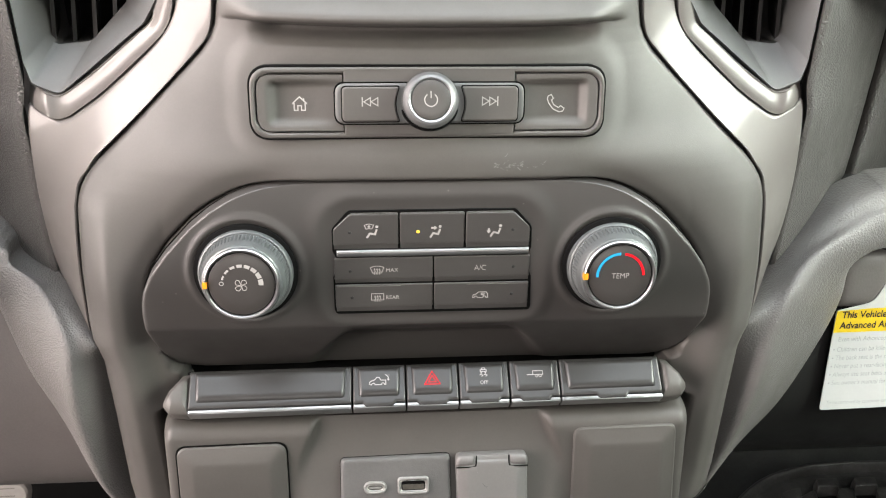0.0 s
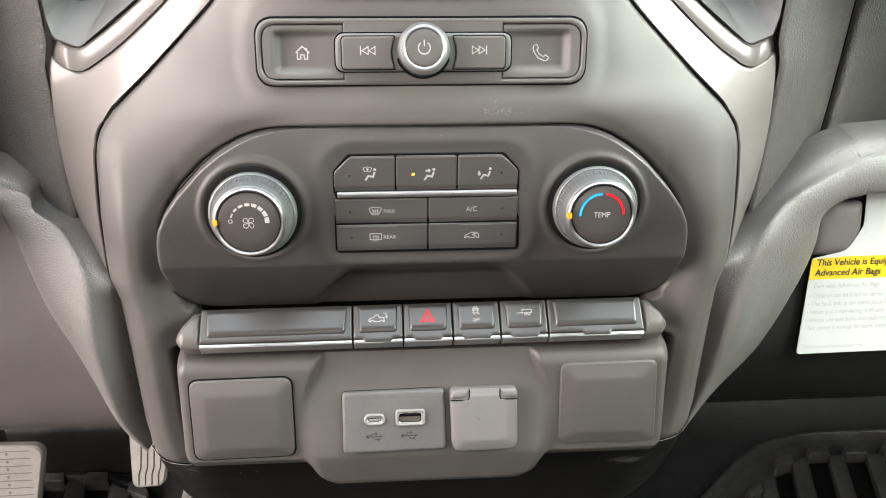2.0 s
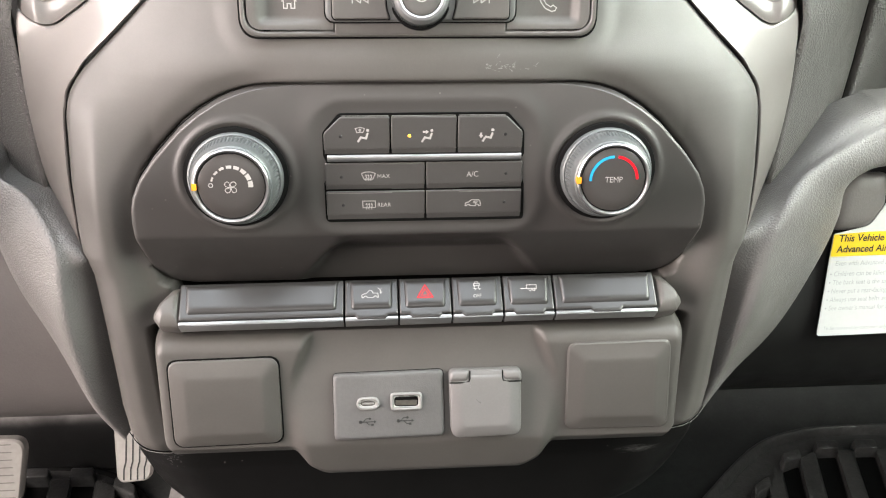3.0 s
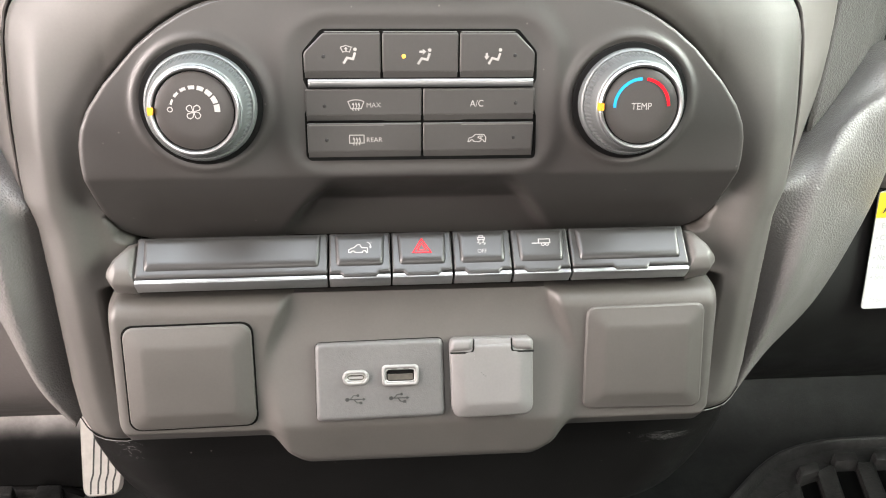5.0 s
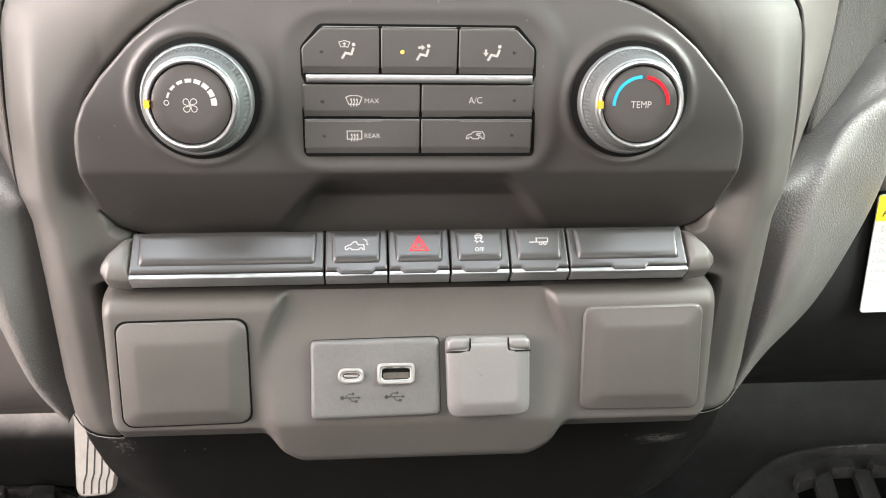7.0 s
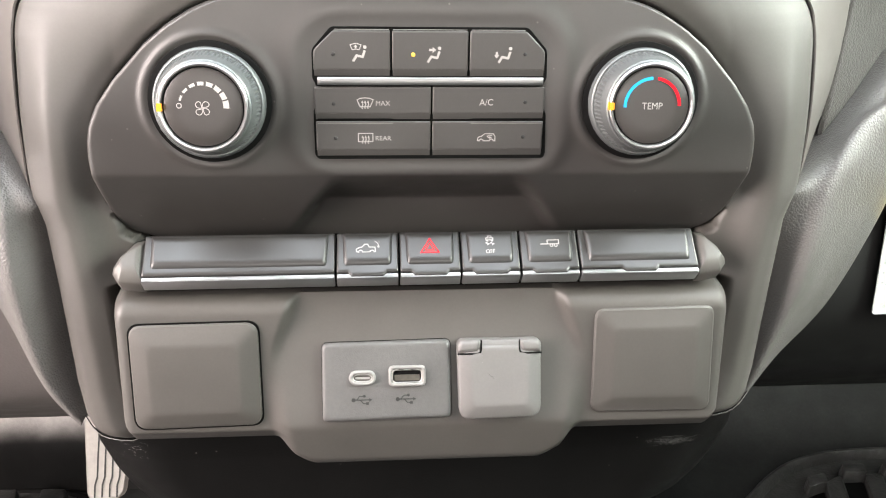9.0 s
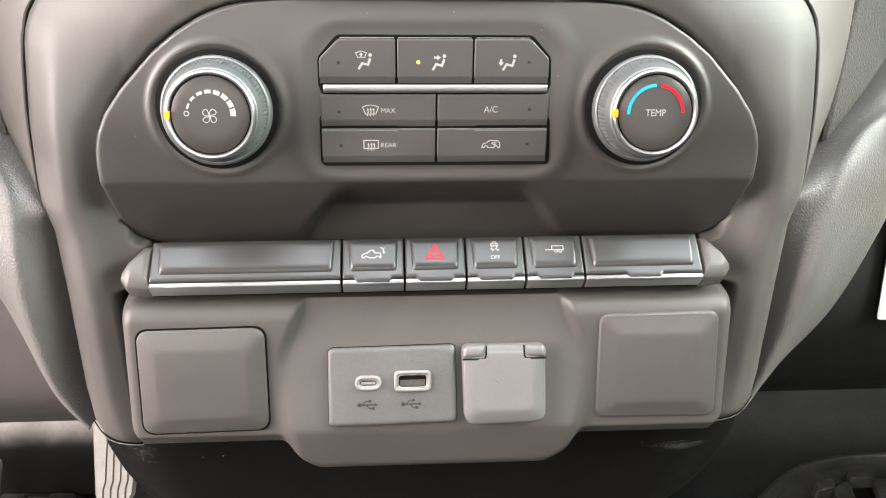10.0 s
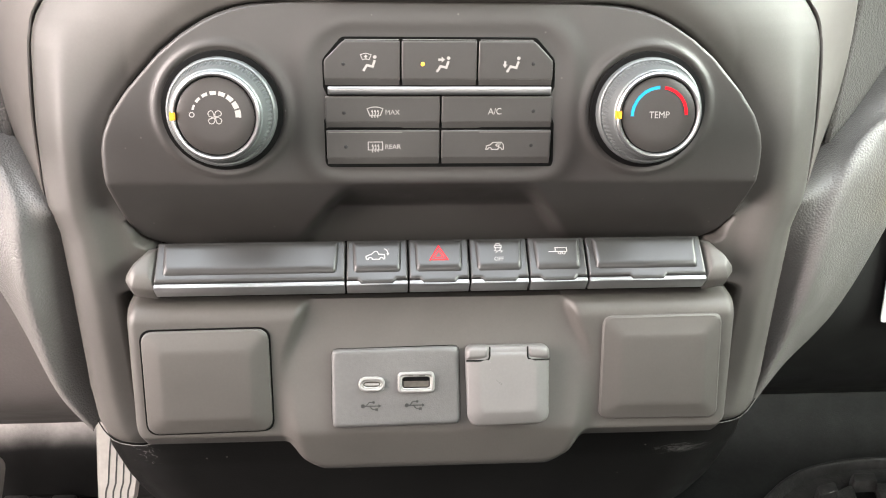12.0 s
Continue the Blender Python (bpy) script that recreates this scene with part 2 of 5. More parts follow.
def rpoly(pts, radii, n=5):
    """An outline with rounded corners."""
    out = []
    m = len(pts)
    for i in range(m):
        p, a, b = Vector(pts[i]), Vector(pts[i - 1]), Vector(pts[(i + 1) % m])
        r = radii if isinstance(radii, (int, float)) else radii[i]
        da, db = (a - p), (b - p)
        la, lb = da.length, db.length
        da.normalize(), db.normalize()
        ang = math.acos(max(-1, min(1, da.dot(db))))
        t = min(r / max(1e-6, math.tan(ang / 2)), la * 0.49, lb * 0.49)
        if r <= 0 or abs(ang - math.pi) < 0.02:
            out.append(p)
            continue
        p0, p1 = p + da * t, p + db * t
        for j in range(n + 1):
            s = j / n
            out.append((1 - s) ** 2 * p0 + 2 * s * (1 - s) * (p * 0.82 + (p0 + p1) * 0.09) + s * s * p1)
    return out


def rrect(x0, x1, z0, z1, r, n=5):
    return rpoly([(x0, z0), (x1, z0), (x1, z1), (x0, z1)], r, n)


def inset(pts, d):
    """The outline shrunk by d on every side."""
    if abs(d) < 1e-9:
        return list(pts)
    x0, x1, y0, y1 = min(p.x for p in pts), max(p.x for p in pts), min(p.y for p in pts), max(p.y for p in pts)
    cx, cy = (x0 + x1) / 2, (y0 + y1) / 2
    sx, sy = 1 - d / ((x1 - x0) / 2), 1 - d / ((y1 - y0) / 2)
    return [Vector((cx + (p.x - cx) * sx, cy + (p.y - cy) * sy)) for p in pts]


def plate(outline, face, prof, cap=True, floor=True):
    """A moulded plate: rings of the outline, inset and raised by prof, closed at the top."""
    verts, faces = [], []
    n = len(outline)
    for d, h in prof:
        verts += [face(p.x, p.y, h) for p in inset(outline, d)]
    for j in range(len(prof) - 1):
        for i in range(n):
            k = (i + 1) % n
            faces.append([j * n + i, j * n + k, (j + 1) * n + k, (j + 1) * n + i])
    if cap:
        faces.append([(len(prof) - 1) * n + i for i in range(n)])
        if floor:
            faces.append(list(range(n)))
    return verts, faces


def pillow(h, r, base=-0.002):
    """A profile with a rounded top edge."""
    return [(0, base), (0, h - r)] + [(r * (1 - math.cos(a)), h - r + r * math.sin(a)) for a in (0.5, 1.0, 1.57)] + [(r + 0.0004, h)]


def hoop(outline, face, w, h, base=-0.001, r=0.0003):
    """A raised frame of width w along an outline."""
    return plate(outline, face, [(0, base), (0, h - r), (r, h), (w - r, h), (w, h - r), (w, base)], cap=False)


def turned(prof, face, n=64, cap=True):
    """A turned body; prof: radius and height over the face."""
    verts, faces = [], []
    for r, h in prof:
        verts += [face(r * math.cos(2 * math.pi * i / n), r * math.sin(2 * math.pi * i / n), h) for i in range(n)]
    for j in range(len(prof) - 1):
        for i in range(n):
            k = (i + 1) % n
            faces.append([j * n + i, j * n + k, (j + 1) * n + k, (j + 1) * n + i])
    if cap:
        faces.append([(len(prof) - 1) * n + i for i in range(n)])
    return verts, faces


def stroke(pts, w, face, h=0.0002, closed=False):
    """A printed or moulded line."""
    pts = [Vector(p) for p in pts]
    m = len(pts)
    sides = []
    for i in range(m):
        a = pts[i - 1] if (i > 0 or closed) else pts[i]
        b = pts[(i + 1) % m] if (i < m - 1 or closed) else pts[i]
        e0, e1 = pts[i] - a, b - pts[i]
        e0 = e0 if e0.length > 1e-9 else e1
        e1 = e1 if e1.length > 1e-9 else e0
        n0, n1 = Vector((-e0.y, e0.x)).normalized(), Vector((-e1.y, e1.x)).normalized()
        s = n0 + n1
        s = s / max(0.4, s.dot(s) / 2) if s.length > 1e-6 else n0
        sides.append((pts[i] + s * w / 2, pts[i] - s * w / 2))
    verts = [face(p.x, p.y, h) for q in sides for p in q]
    faces = [[2 * i, 2 * i + 1, 2 * ((i + 1) % m) + 1, 2 * ((i + 1) % m)] for i in range(m if closed else m - 1)]
    return verts, faces


def patch(pts, face, h=0.0002):
    return [face(x, y, h) for x, y in pts], [list(range(len(pts)))]


def dot(x, y, r, face, h=0.0002, n=14):
    return patch([(x + r * math.cos(2 * math.pi * i / n), y + r * math.sin(2 * math.pi * i / n)) for i in range(n)], face, h)


def arc(cx, cy, r, a0, a1, n=16):
    return [(cx + r * math.cos(radians(a0 + (a1 - a0) * i / n)), cy + r * math.sin(radians(a0 + (a1 - a0) * i / n))) for i in range(n + 1)]


def words(text, size, face, h=0.0002, wide=1.0, align="CENTER", slant=0.0, bold=0.0):
    """Lettering in the built-in font, laid on a face."""
    cu = bpy.data.curves.new("lettering", "FONT")
    cu.body, cu.size, cu.align_x, cu.align_y, cu.shear, cu.offset = text, 1.0, align, "CENTER", slant, bold / size
    ob = bpy.data.objects.new("lettering", cu)
    me = bpy.data.meshes.new_from_object(ob)
    geo = [face(v.co.x * wide * size, v.co.y * size, h) for v in me.vertices], [list(p.vertices) for p in me.polygons]
    bpy.data.objects.remove(ob), bpy.data.meshes.remove(me), bpy.data.curves.remove(cu)
    return geo


def curve_through(pts, n=6):
    """Catmull-Rom points through pts."""
    pts = [Vector(p) for p in pts]
    out = []
    for i in range(len(pts) - 1):
        a, b, c, d = pts[max(0, i - 1)], pts[i], pts[i + 1], pts[min(len(pts) - 1, i + 2)]
        for j in range(n):
            t = j / n
            out.append(0.5 * (2 * b + (c - a) * t + (2 * a - 5 * b + 4 * c - d) * t * t + (3 * b - a - 3 * c + d) * t ** 3))
    return out + [pts[-1]]


def loft(stations, along=6, across=5):
    """A skin through stations, each a list of points across."""
    rows = [curve_through(s, across) for s in stations]
    cols = [curve_through([r[i] for r in rows], along) for i in range(len(rows[0]))]
    nu, nv = len(cols), len(cols[0])
    verts = [cols[i][j] for j in range(nv) for i in range(nu)]
    faces = [[j * nu + i, j * nu + i + 1, (j + 1) * nu + i + 1, (j + 1) * nu + i] for j in range(nv - 1) for i in range(nu - 1)]
    return verts, faces


def bar(x0, x1, y0, y1, z0, z1, bevel=0.0):
    """A box with chamfered edges."""
    b = min(bevel, (x1 - x0) / 2.1, (y1 - y0) / 2.1, (z1 - z0) / 2.1)
    pts = rpoly([(x0, y0), (x1, y0), (x1, y1), (x0, y1)], b, 2) if b else [Vector(p) for p in ((x0, y0), (x1, y0), (x1, y1), (x0, y1))]
    up = lambda x, y, h=0.0: Vector((x, y, z0 + h))  # noqa: E731
    t = z1 - z0
    return plate(pts, up, [(0, 0), (0, t - b), (b, t)] if b else [(0, 0), (0, t)])


def flip(geo):
    """Mirrored to the other side of the cab."""
    return [Vector((-v[0], v[1], v[2])) for v in geo[0]], [list(reversed(f)) for f in geo[1]]


# ---- the cab: floor, lining, openings ----
def floor_z(x, y):
    tunnel = 0.15 * (1 - ease((abs(x) - 0.14) / 0.16))
    toe = max(0.0, y - 0.93) * 0.9
    return tunnel + toe


lone("floor", sheet(steps(-0.86, 0.86, 60), steps(-1.55, 1.35, 60), lambda x, y: (x, y, floor_z(x, y)), (0, 0, -0.05)), DULL,
     "black rubber cab floor with a centre tunnel", "floor", kind="structure")
lone("firewall", bar(-0.86, 0.86, 1.30, 1.34, 0.0, 1.0), DULL, "black front bulkhead behind the footwells", "wall", kind="structure")
lone("ceiling", bar(-0.86, 0.86, -1.56, 0.14, 1.36, 1.39, 0.01), SHELL, "light grey cab roof lining", "ceiling", kind="structure")
lone("wall_door_left", join(bar(-0.90, -0.86, -1.56, 1.34, -0.04, 0.22), bar(-0.90, -0.86, -1.56, 1.34, 1.30, 1.39), bar(-0.90, -0.86, -1.56, -0.46, 0.22, 1.30), bar(-0.90, -0.86, 0.76, 1.34, 0.22, 1.30)), SHELL,
     "grey sill and pillars round the open driver door", "wall", kind="structure")
lone("wall_door_right", join(bar(0.86, 0.90, -1.56, 1.34, -0.04, 0.30), bar(0.86, 0.90, -1.56, 1.34, 1.30, 1.39), bar(0.86, 0.90, -1.56, -0.56, 0.30, 1.30), bar(0.86, 0.90, 0.72, 1.34, 0.30, 1.30)), SHELL,
     "grey sill and pillars round the unseen passenger side opening", "wall", kind="structure")
lone("wall_rear", join(bar(-0.86, 0.86, -1.60, -1.56, -0.04, 0.90), bar(-0.86, 0.86, -1.60, -1.56, 1.30, 1.39), bar(-0.86, -0.66, -1.60, -1.56, 0.90, 1.30),
     bar(0.66, 0.86, -1.60, -1.56, 0.90, 1.30)), SHELL, "grey rear cab wall with its window opening", "wall", kind="structure")

# the board's lit top and dark foot are put into its colour
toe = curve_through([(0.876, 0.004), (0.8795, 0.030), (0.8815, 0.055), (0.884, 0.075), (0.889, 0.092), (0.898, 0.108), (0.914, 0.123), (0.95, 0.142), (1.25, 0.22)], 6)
lone("toe_board_driver", sheet(steps(-0.85, -0.20, 24), toe, lambda x, p: (x, p.x, p.y), (0, 0.02, -0.004)), LIT_TOE, "black moulded toe board in the driver footwell, its light painted pale above", "floor", kind="structure", sharp=70)
# pale sheet added for the sunlit patch of tunnel floor
lone("tunnel_sun_patch", sheet(steps(-0.30, -0.05, 30), steps(0.50, 0.84, 20), lambda x, y: (x, y, floor_z(x, y) + 0.005), (0, 0, -0.004)), SUNLIT, "pale sheet added for sunlight on the centre tunnel", "floor", kind="structure", sharp=70)

# ---- dashboard ----
dash = thing("dashboard", "grey grained truck dashboard around the centre stack", "dashboard", (0, 0.50, 0.45))

half_width = table([(0.468, 0.1705), (0.471, 0.1745), (0.474, 0.1768), (0.482, 0.1802), (0.500, 0.1828), (0.552, 0.1845), (0.585, 0.187), (0.600, 0.1905), (0.640, 0.1900),
                    (0.675, 0.1885), (0.682, 0.1873), (0.688, 0.1850), (0.694, 0.1812), (0.700, 0.1762), (0.7500, 0.1238), (0.757, 0.1170), (0.763, 0.1124),
                    (0.770, 0.1092), (0.783, 0.1068), (0.800, 0.1062)])
edge_y = soft_table([(0.45, 0.399), (0.468, 0.403), (0.500, 0.410), (0.550, 0.414), (0.600, 0.422), (0.675, 0.432), (0.700, 0.436), (0.755, 0.444), (0.800, 0.450), (0.82, 0.453)], 0.012)
centre_y = soft_table([(0.468, 0.414), (0.590, 0.413), (0.620, 0.4065), (0.690, 0.4085), (0.700, 0.4085), (0.7040, 0.4080), (0.7080, 0.4086), (0.714, 0.4115), (0.722, 0.4162), (0.735, 0.4210), (0.757, 0.4262), (0.764, 0.4278),
                  (0.780, 0.4320), (0.800, 0.4375), (0.82, 0.443)], 0.006)


LEDGE_DEPTH = table([(0.760, 0.0), (0.7635, 0.0008), (0.7665, 0.0040), (0.7690, 0.0080), (0.7708, 0.0090), (0.7725, 0.0065), (0.7740, 0.0010), (0.7755, -0.0055), (0.7772, -0.0095), (0.7792, -0.0108),
                     (0.7815, -0.0100), (0.785, -0.0060), (0.789, 0.0), (0.794, 0.0075), (0.800, 0.016)])


def hvac_half(z):
    return table([(0.5745, 0.1320), (0.5752, 0.1362), (0.5765, 0.1402), (0.5785, 0.1442), (0.5810, 0.1472), (0.584, 0.1492), (0.590, 0.1515), (0.597, 0.1529), (0.606, 0.1539), (0.616, 0.1546), (0.626, 0.1550), (0.634, 0.1545), (0.641, 0.1529), (0.650, 0.1487),
                  (0.661, 0.1405), (0.676, 0.1262), (0.684, 0.1160), (0.690, 0.1060), (0.693, 0.0995), (0.6955, 0.0920), (0.6972, 0.0845), (0.6984, 0.0745), (0.6990, 0.0640), (0.6995, 0.0400)])(z)


RIM = [(0.0, 0.6995)] + [(hvac_half(z), z) for z in (0.6995, 0.6990, 0.6984, 0.6972, 0.6955, 0.693, 0.690, 0.684, 0.676, 0.661, 0.650, 0.641, 0.634, 0.626, 0.616, 0.606, 0.597, 0.590, 0.5855, 0.581, 0.5785, 0.5765, 0.5745)]


def hvac_distance(a, z):
    """How far a place of the bezel lies outside the climate panel's outline."""
    if z <= 0.6985 and a < hvac_half(max(z, 0.5765)) - (0.001 if z > 0.592 else 0.0):
        return 0.0
    best = 1.0
    for (ax, az), (bx, bz) in zip(RIM, RIM[1:]):
        dx, dz = bx - ax, bz - az
        t = min(1.0, max(0.0, ((a - ax) * dx + (z - az) * dz) / (dx * dx + dz * dz)))
        best = min(best, (a - ax - dx * t) ** 2 + (z - az - dz * t) ** 2)
    return math.sqrt(best)


def bezel_y(x, z):
    w = half_width(z)
    a = abs(x)
    s = a / w
    y = centre_y(z) + (edge_y(z) - centre_y(z)) * s ** 2.8
    fade = 1 - ease((z - 0.630) / 0.075)
    t = a - (w - 0.0155)
    slant = (math.sqrt(t * t + 0.0028 ** 2) - 0.0028) * (1 / 0.028 if t < 0 else 0.62 / 0.0155)
    y -= 0.0110 * max(0.0, 1 - slant) * fade
    # the hollow flank beside the climate panel's lower half and the crevice beside the port panel
    y += 0.003 * ease((w - 0.0210 - a) / 0.012) * ease((0.655 - z) / 0.04) * ease((z - 0.545) / 0.02)
    y += 0.034 * ease((w - 0.0245 - a) / 0.005) * (1 - ease((z - 0.547) / 0.010))
    # the dip in which the climate panel sits
    if z > 0.560:
        out = hvac_distance(a, z)
        high = ease((z - 0.630) / 0.045)
        if out == 0.0 or z < 0.592:
            y += 0.030 * ease((z - 0.556) / 0.012) * (1.0 if z > 0.592 else ease((hvac_half(max(z, 0.5765)) + 0.0015 + 0.003 * ease((0.585 - z) / 0.007) - a) / 0.005))
        elif out < 0.045:
            y += (0.55 + 0.45 * high) * 0.0034 * math.exp(-(out / 0.0080) ** 2) * ease((a - 0.06) / 0.04) * ease((z - 0.592) / 0.012) + 0.004 * math.exp(-(out / 0.0013) ** 2) * ease((z - 0.592) / 0.012)
    # a shallow dished frame round the radio keys
    qx, qz = abs(x + 0.0023) - 0.079, abs(z - 0.7391) - 0.0079
    d = math.hypot(max(qx, 0), max(qz, 0)) + min(max(qx, qz), 0) - 0.009
    if z > 0.700:
        y -= 0.0010 * (1 - ease((d - 0.0060) / 0.0100))
    # the ledge under the screen and the dark hollow below it
    if z > 0.758:
        c = abs(x + 0.003)
        y += LEDGE_DEPTH(z) * ((1 - ease((c - 0.070) / 0.020)) if z < 0.7742 else (1 - ease((c - 0.080) / 0.026)))
    # rounded bottom of the two columns
    y += roll(z - 0.468, 0.010) * 0.8
    return y + roll(w - a, 0.0035 + 0.0055 * (1 - ease((z - 0.585) / 0.03)))


def column_z(u, z):
    """The columns end a little higher on the passenger side."""
    return z + (0.003 * u + 0.003 * abs(u)) * (1 - ease((z - 0.468) / 0.04))


uu = sorted(set([round(math.sin(math.pi / 2 * t), 5) for t in steps(-1, 1, 300)]))
part("stack_bezel", sheet(uu, steps(0.468, 0.800, 400), lambda u, z: (u * half_width(z), bezel_y(u * half_width(z), z), column_z(u, z)), (0, 0.03, 0), False), PLASTIC, dash,
     "smooth grey plastic centre stack bezel", 60)

part("dash_top", sheet(steps(-0.84, 0.84, 30), steps(0, 1, 12), lambda x, t: (x, 0.47 + 0.55 * t, 0.80 + 0.14 * math.sin(t * 1.9)), (0, 0, -0.02)), SMOOTHPAD, dash)


# lower end of the stack: black box under the columns
box_half = table([(0.389, 0.138), (0.393, 0.150), (0.398, 0.158), (0.405, 0.165), (0.418, 0.1735), (0.43, 0.1788), (0.450, 0.1845), (0.465, 0.1862), (0.474, 0.1850), (0.490, 0.179)])
part("lower_box", sheet(uu, steps(0.389, 0.490, 50), lambda u, z: (u * box_half(z), 0.4035 + 0.10 * max(0, 0.45 - z) + roll(box_half(z) - abs(u * box_half(z)), 0.046) * 0.62
     + roll(z - 0.389, 0.014) + (0.0075 if z > 0.478 else 0.0), z), (0, 0.20, 0)), BOX, dash, "scuffed black plastic box under the stack", 60)


# ---- arms of the lower dash that sweep up from the foot of the stack ----
def arm(A, C, O, out, lift, name, mat, label):
    rows = []
    for a, c, o in zip(A, C, O):
        a, c, o = Vector(a), Vector(c), Vector(o)
        a.x -= math.copysign(0.003, a.x) * ease((a.z - 0.490) / 0.02)
        tuck = 0.020 * ease((a.z - 0.466) / 0.012) * (1 - ease((a.z - 0.570) / 0.03))
        brim = Vector(out) * ease((o.z - 0.47) / 0.06)
        rows.append([a + Vector((0, 0.022, 0.0)), a + Vector((0, tuck - lift, 0)), a.lerp(c, 0.6) + Vector((0, tuck * 0.3 - 0.0008, 0)), c, c.lerp(o, 0.5) + Vector((0, -0.003, 0)), o, o + brim * 0.35 + Vector((0, 0.004, 0)), o + brim + Vector((0, 0.006, 0))])
    return part(name, loft(rows, 6, 4), mat, dash, label, 70)


arm([(0.1757, 0.406, 0.4750), (0.1813, 0.412, 0.5033), (0.1830, 0.417, 0.5467), (0.1850, 0.422, 0.5873), (0.1930, 0.428, 0.5991), (0.2171, 0.458, 0.6127),
     (0.2588, 0.470, 0.6491), (0.2836, 0.475, 0.6599), (0.31, 0.480, 0.6623), (0.48, 0.50, 0.664), (0.84, 0.52, 0.664)],
    [(0.1780, 0.408, 0.4735), (0.1873, 0.408, 0.5030), (0.2002, 0.4105, 0.5467), (0.2075, 0.4165, 0.5817), (0.2165, 0.4255, 0.6099), (0.2324, 0.441, 0.6300),
     (0.2682, 0.455, 0.645), (0.2859, 0.459, 0.650), (0.3036, 0.462, 0.6512), (0.45, 0.475, 0.652), (0.84, 0.50, 0.652)],
    [(0.1795, 0.415, 0.4715), (0.2107, 0.4400, 0.4826), (0.2432, 0.4540, 0.5099), (0.2606, 0.4560, 0.5572), (0.2658, 0.4540, 0.5922), (0.2645, 0.452, 0.6156),
     (0.2769, 0.455, 0.6255), (0.290, 0.4575, 0.6275), (0.309, 0.460, 0.6282), (0.45, 0.470, 0.628), (0.84, 0.49, 0.628)], (0.003, 0.05, 0.0), 0.003, "passenger_arm", KNEE, "grained grey lower dash arm on the passenger side")
arm([(-0.1815, 0.406, 0.4740), (-0.1828, 0.411, 0.4960), (-0.1826, 0.414, 0.5400), (-0.1875, 0.417, 0.5848), (-0.1919, 0.421, 0.5992), (-0.2155, 0.446, 0.6189),
     (-0.2410, 0.460, 0.6280), (-0.2611, 0.472, 0.6478), (-0.40, 0.50, 0.66), (-0.84, 0.52, 0.66)],
    [(-0.1845, 0.409, 0.4720), (-0.1965, 0.4045, 0.5030), (-0.2018, 0.4035, 0.5450), (-0.2035, 0.4055, 0.5760), (-0.2055, 0.4150, 0.6052), (-0.2205, 0.4355, 0.6242),
     (-0.2369, 0.446, 0.6326), (-0.2544, 0.455, 0.643), (-0.38, 0.483, 0.65), (-0.84, 0.50, 0.65)],
    [(-0.1870, 0.417, 0.4660), (-0.2100, 0.434, 0.4800), (-0.2275, 0.4400, 0.5280), (-0.2400, 0.444, 0.5600), (-0.2470, 0.447, 0.5991), (-0.2510, 0.450, 0.6137),
     (-0.2608, 0.457, 0.6260), (-0.280, 0.462, 0.630), (-0.39, 0.485, 0.630), (-0.84, 0.50, 0.63)], (-0.030, 0.034, -0.004), 0.003, "driver_arm", KNEE, "grained grey lower dash arm on the driver side")

# grained dash pads outside the silver trim, each with a seam
seam_x = table([(0.60, 0.2820), (0.630, 0.2866), (0.671, 0.2932), (0.736, 0.2997), (0.80, 0.306)])
seam_y = table([(0.60, 0.515), (0.632, 0.521), (0.6735, 0.530), (0.738, 0.540), (0.80, 0.550)])


def pad_at(s, z):
    x0, y0 = 0.2168 - 0.0042 * ease((z - 0.714) / 0.022), 0.4575
    x1, y1 = seam_x(z), seam_y(z)
    t = s
    bulge = 0.007 * math.sin(math.pi * t)
    return (x0 + (x1 - x0) * t, y0 + (y1 - y0) * t - bulge + roll(t * 0.1, 0.0022) + roll((1 - t) * 0.1, 0.005), z)


pad = sheet(steps(0, 1, 36), steps(0.598, 0.82, 40), pad_at, (0.01, 0.03, 0))
part("passenger_pad", pad, PAD, dash, "grained grey dash skin beside the trim", 60)
part("driver_pad", flip(pad), PAD, dash, "grained grey dash skin beside the trim", 60)
far = sheet([0, 0.003, 0.006, 0.009, 0.012, 0.018] + steps(0.03, 1, 28), steps(0.60, 0.82, 40),
            lambda t, z: (seam_x(z) + 0.0040 + 0.55 * t, seam_y(z) + 0.002 + 0.05 * math.sin(t * 1.5) + 0.35 * max(0.0, 0.725 - z) * ease(t / 0.10) + roll(t * 0.55, 0.006), z), (0, 0.03, 0))
groove = sheet(steps(0, 1, 2), steps(0.60, 0.82, 20), lambda t, z: (seam_x(z) - 0.0004 + 0.0058 * t, seam_y(z) + 0.0066 + 0.001 * t, z))
part("seam_groove", groove, GAP, dash)
part("seam_groove", flip(groove), GAP, dash)
part("passenger_panel", far, PAD, dash, "grained dark grey panel beyond the seam", 60)
# unseen panel added to keep the door light off the driver pad
hood = sheet(steps(0, 1, 24), steps(0.60, 0.86, 16), lambda t, z: (-seam_x(z) - 0.0040 - 0.50 * t, seam_y(z) + 0.002 - 0.19 * ease(t / 0.16) + roll(t * 0.5, 0.006), z), (0, 0.03, 0))
part("driver_shade_panel", hood, SMOOTHPAD, dash, "unseen dark grey panel beyond the seam, added to shade the driver pad", 60)

# driver's knee panel and its lower edge
shape = curve_through([(0.480, 0.630), (0.458, 0.570), (0.450, 0.510), (0.466, 0.450), (0.518, 0.400), (0.575, 0.352), (0.606, 0.326), (0.618, 0.320), (0.66, 0.318)], 6)
part("knee_panel", sheet(steps(-0.84, -0.195, 30), shape, lambda x, p: (x, p.x, p.y), (0, 0.03, 0.004)), KNEE_FLAT, dash, "smooth grey knee panel on the driver side", 60)
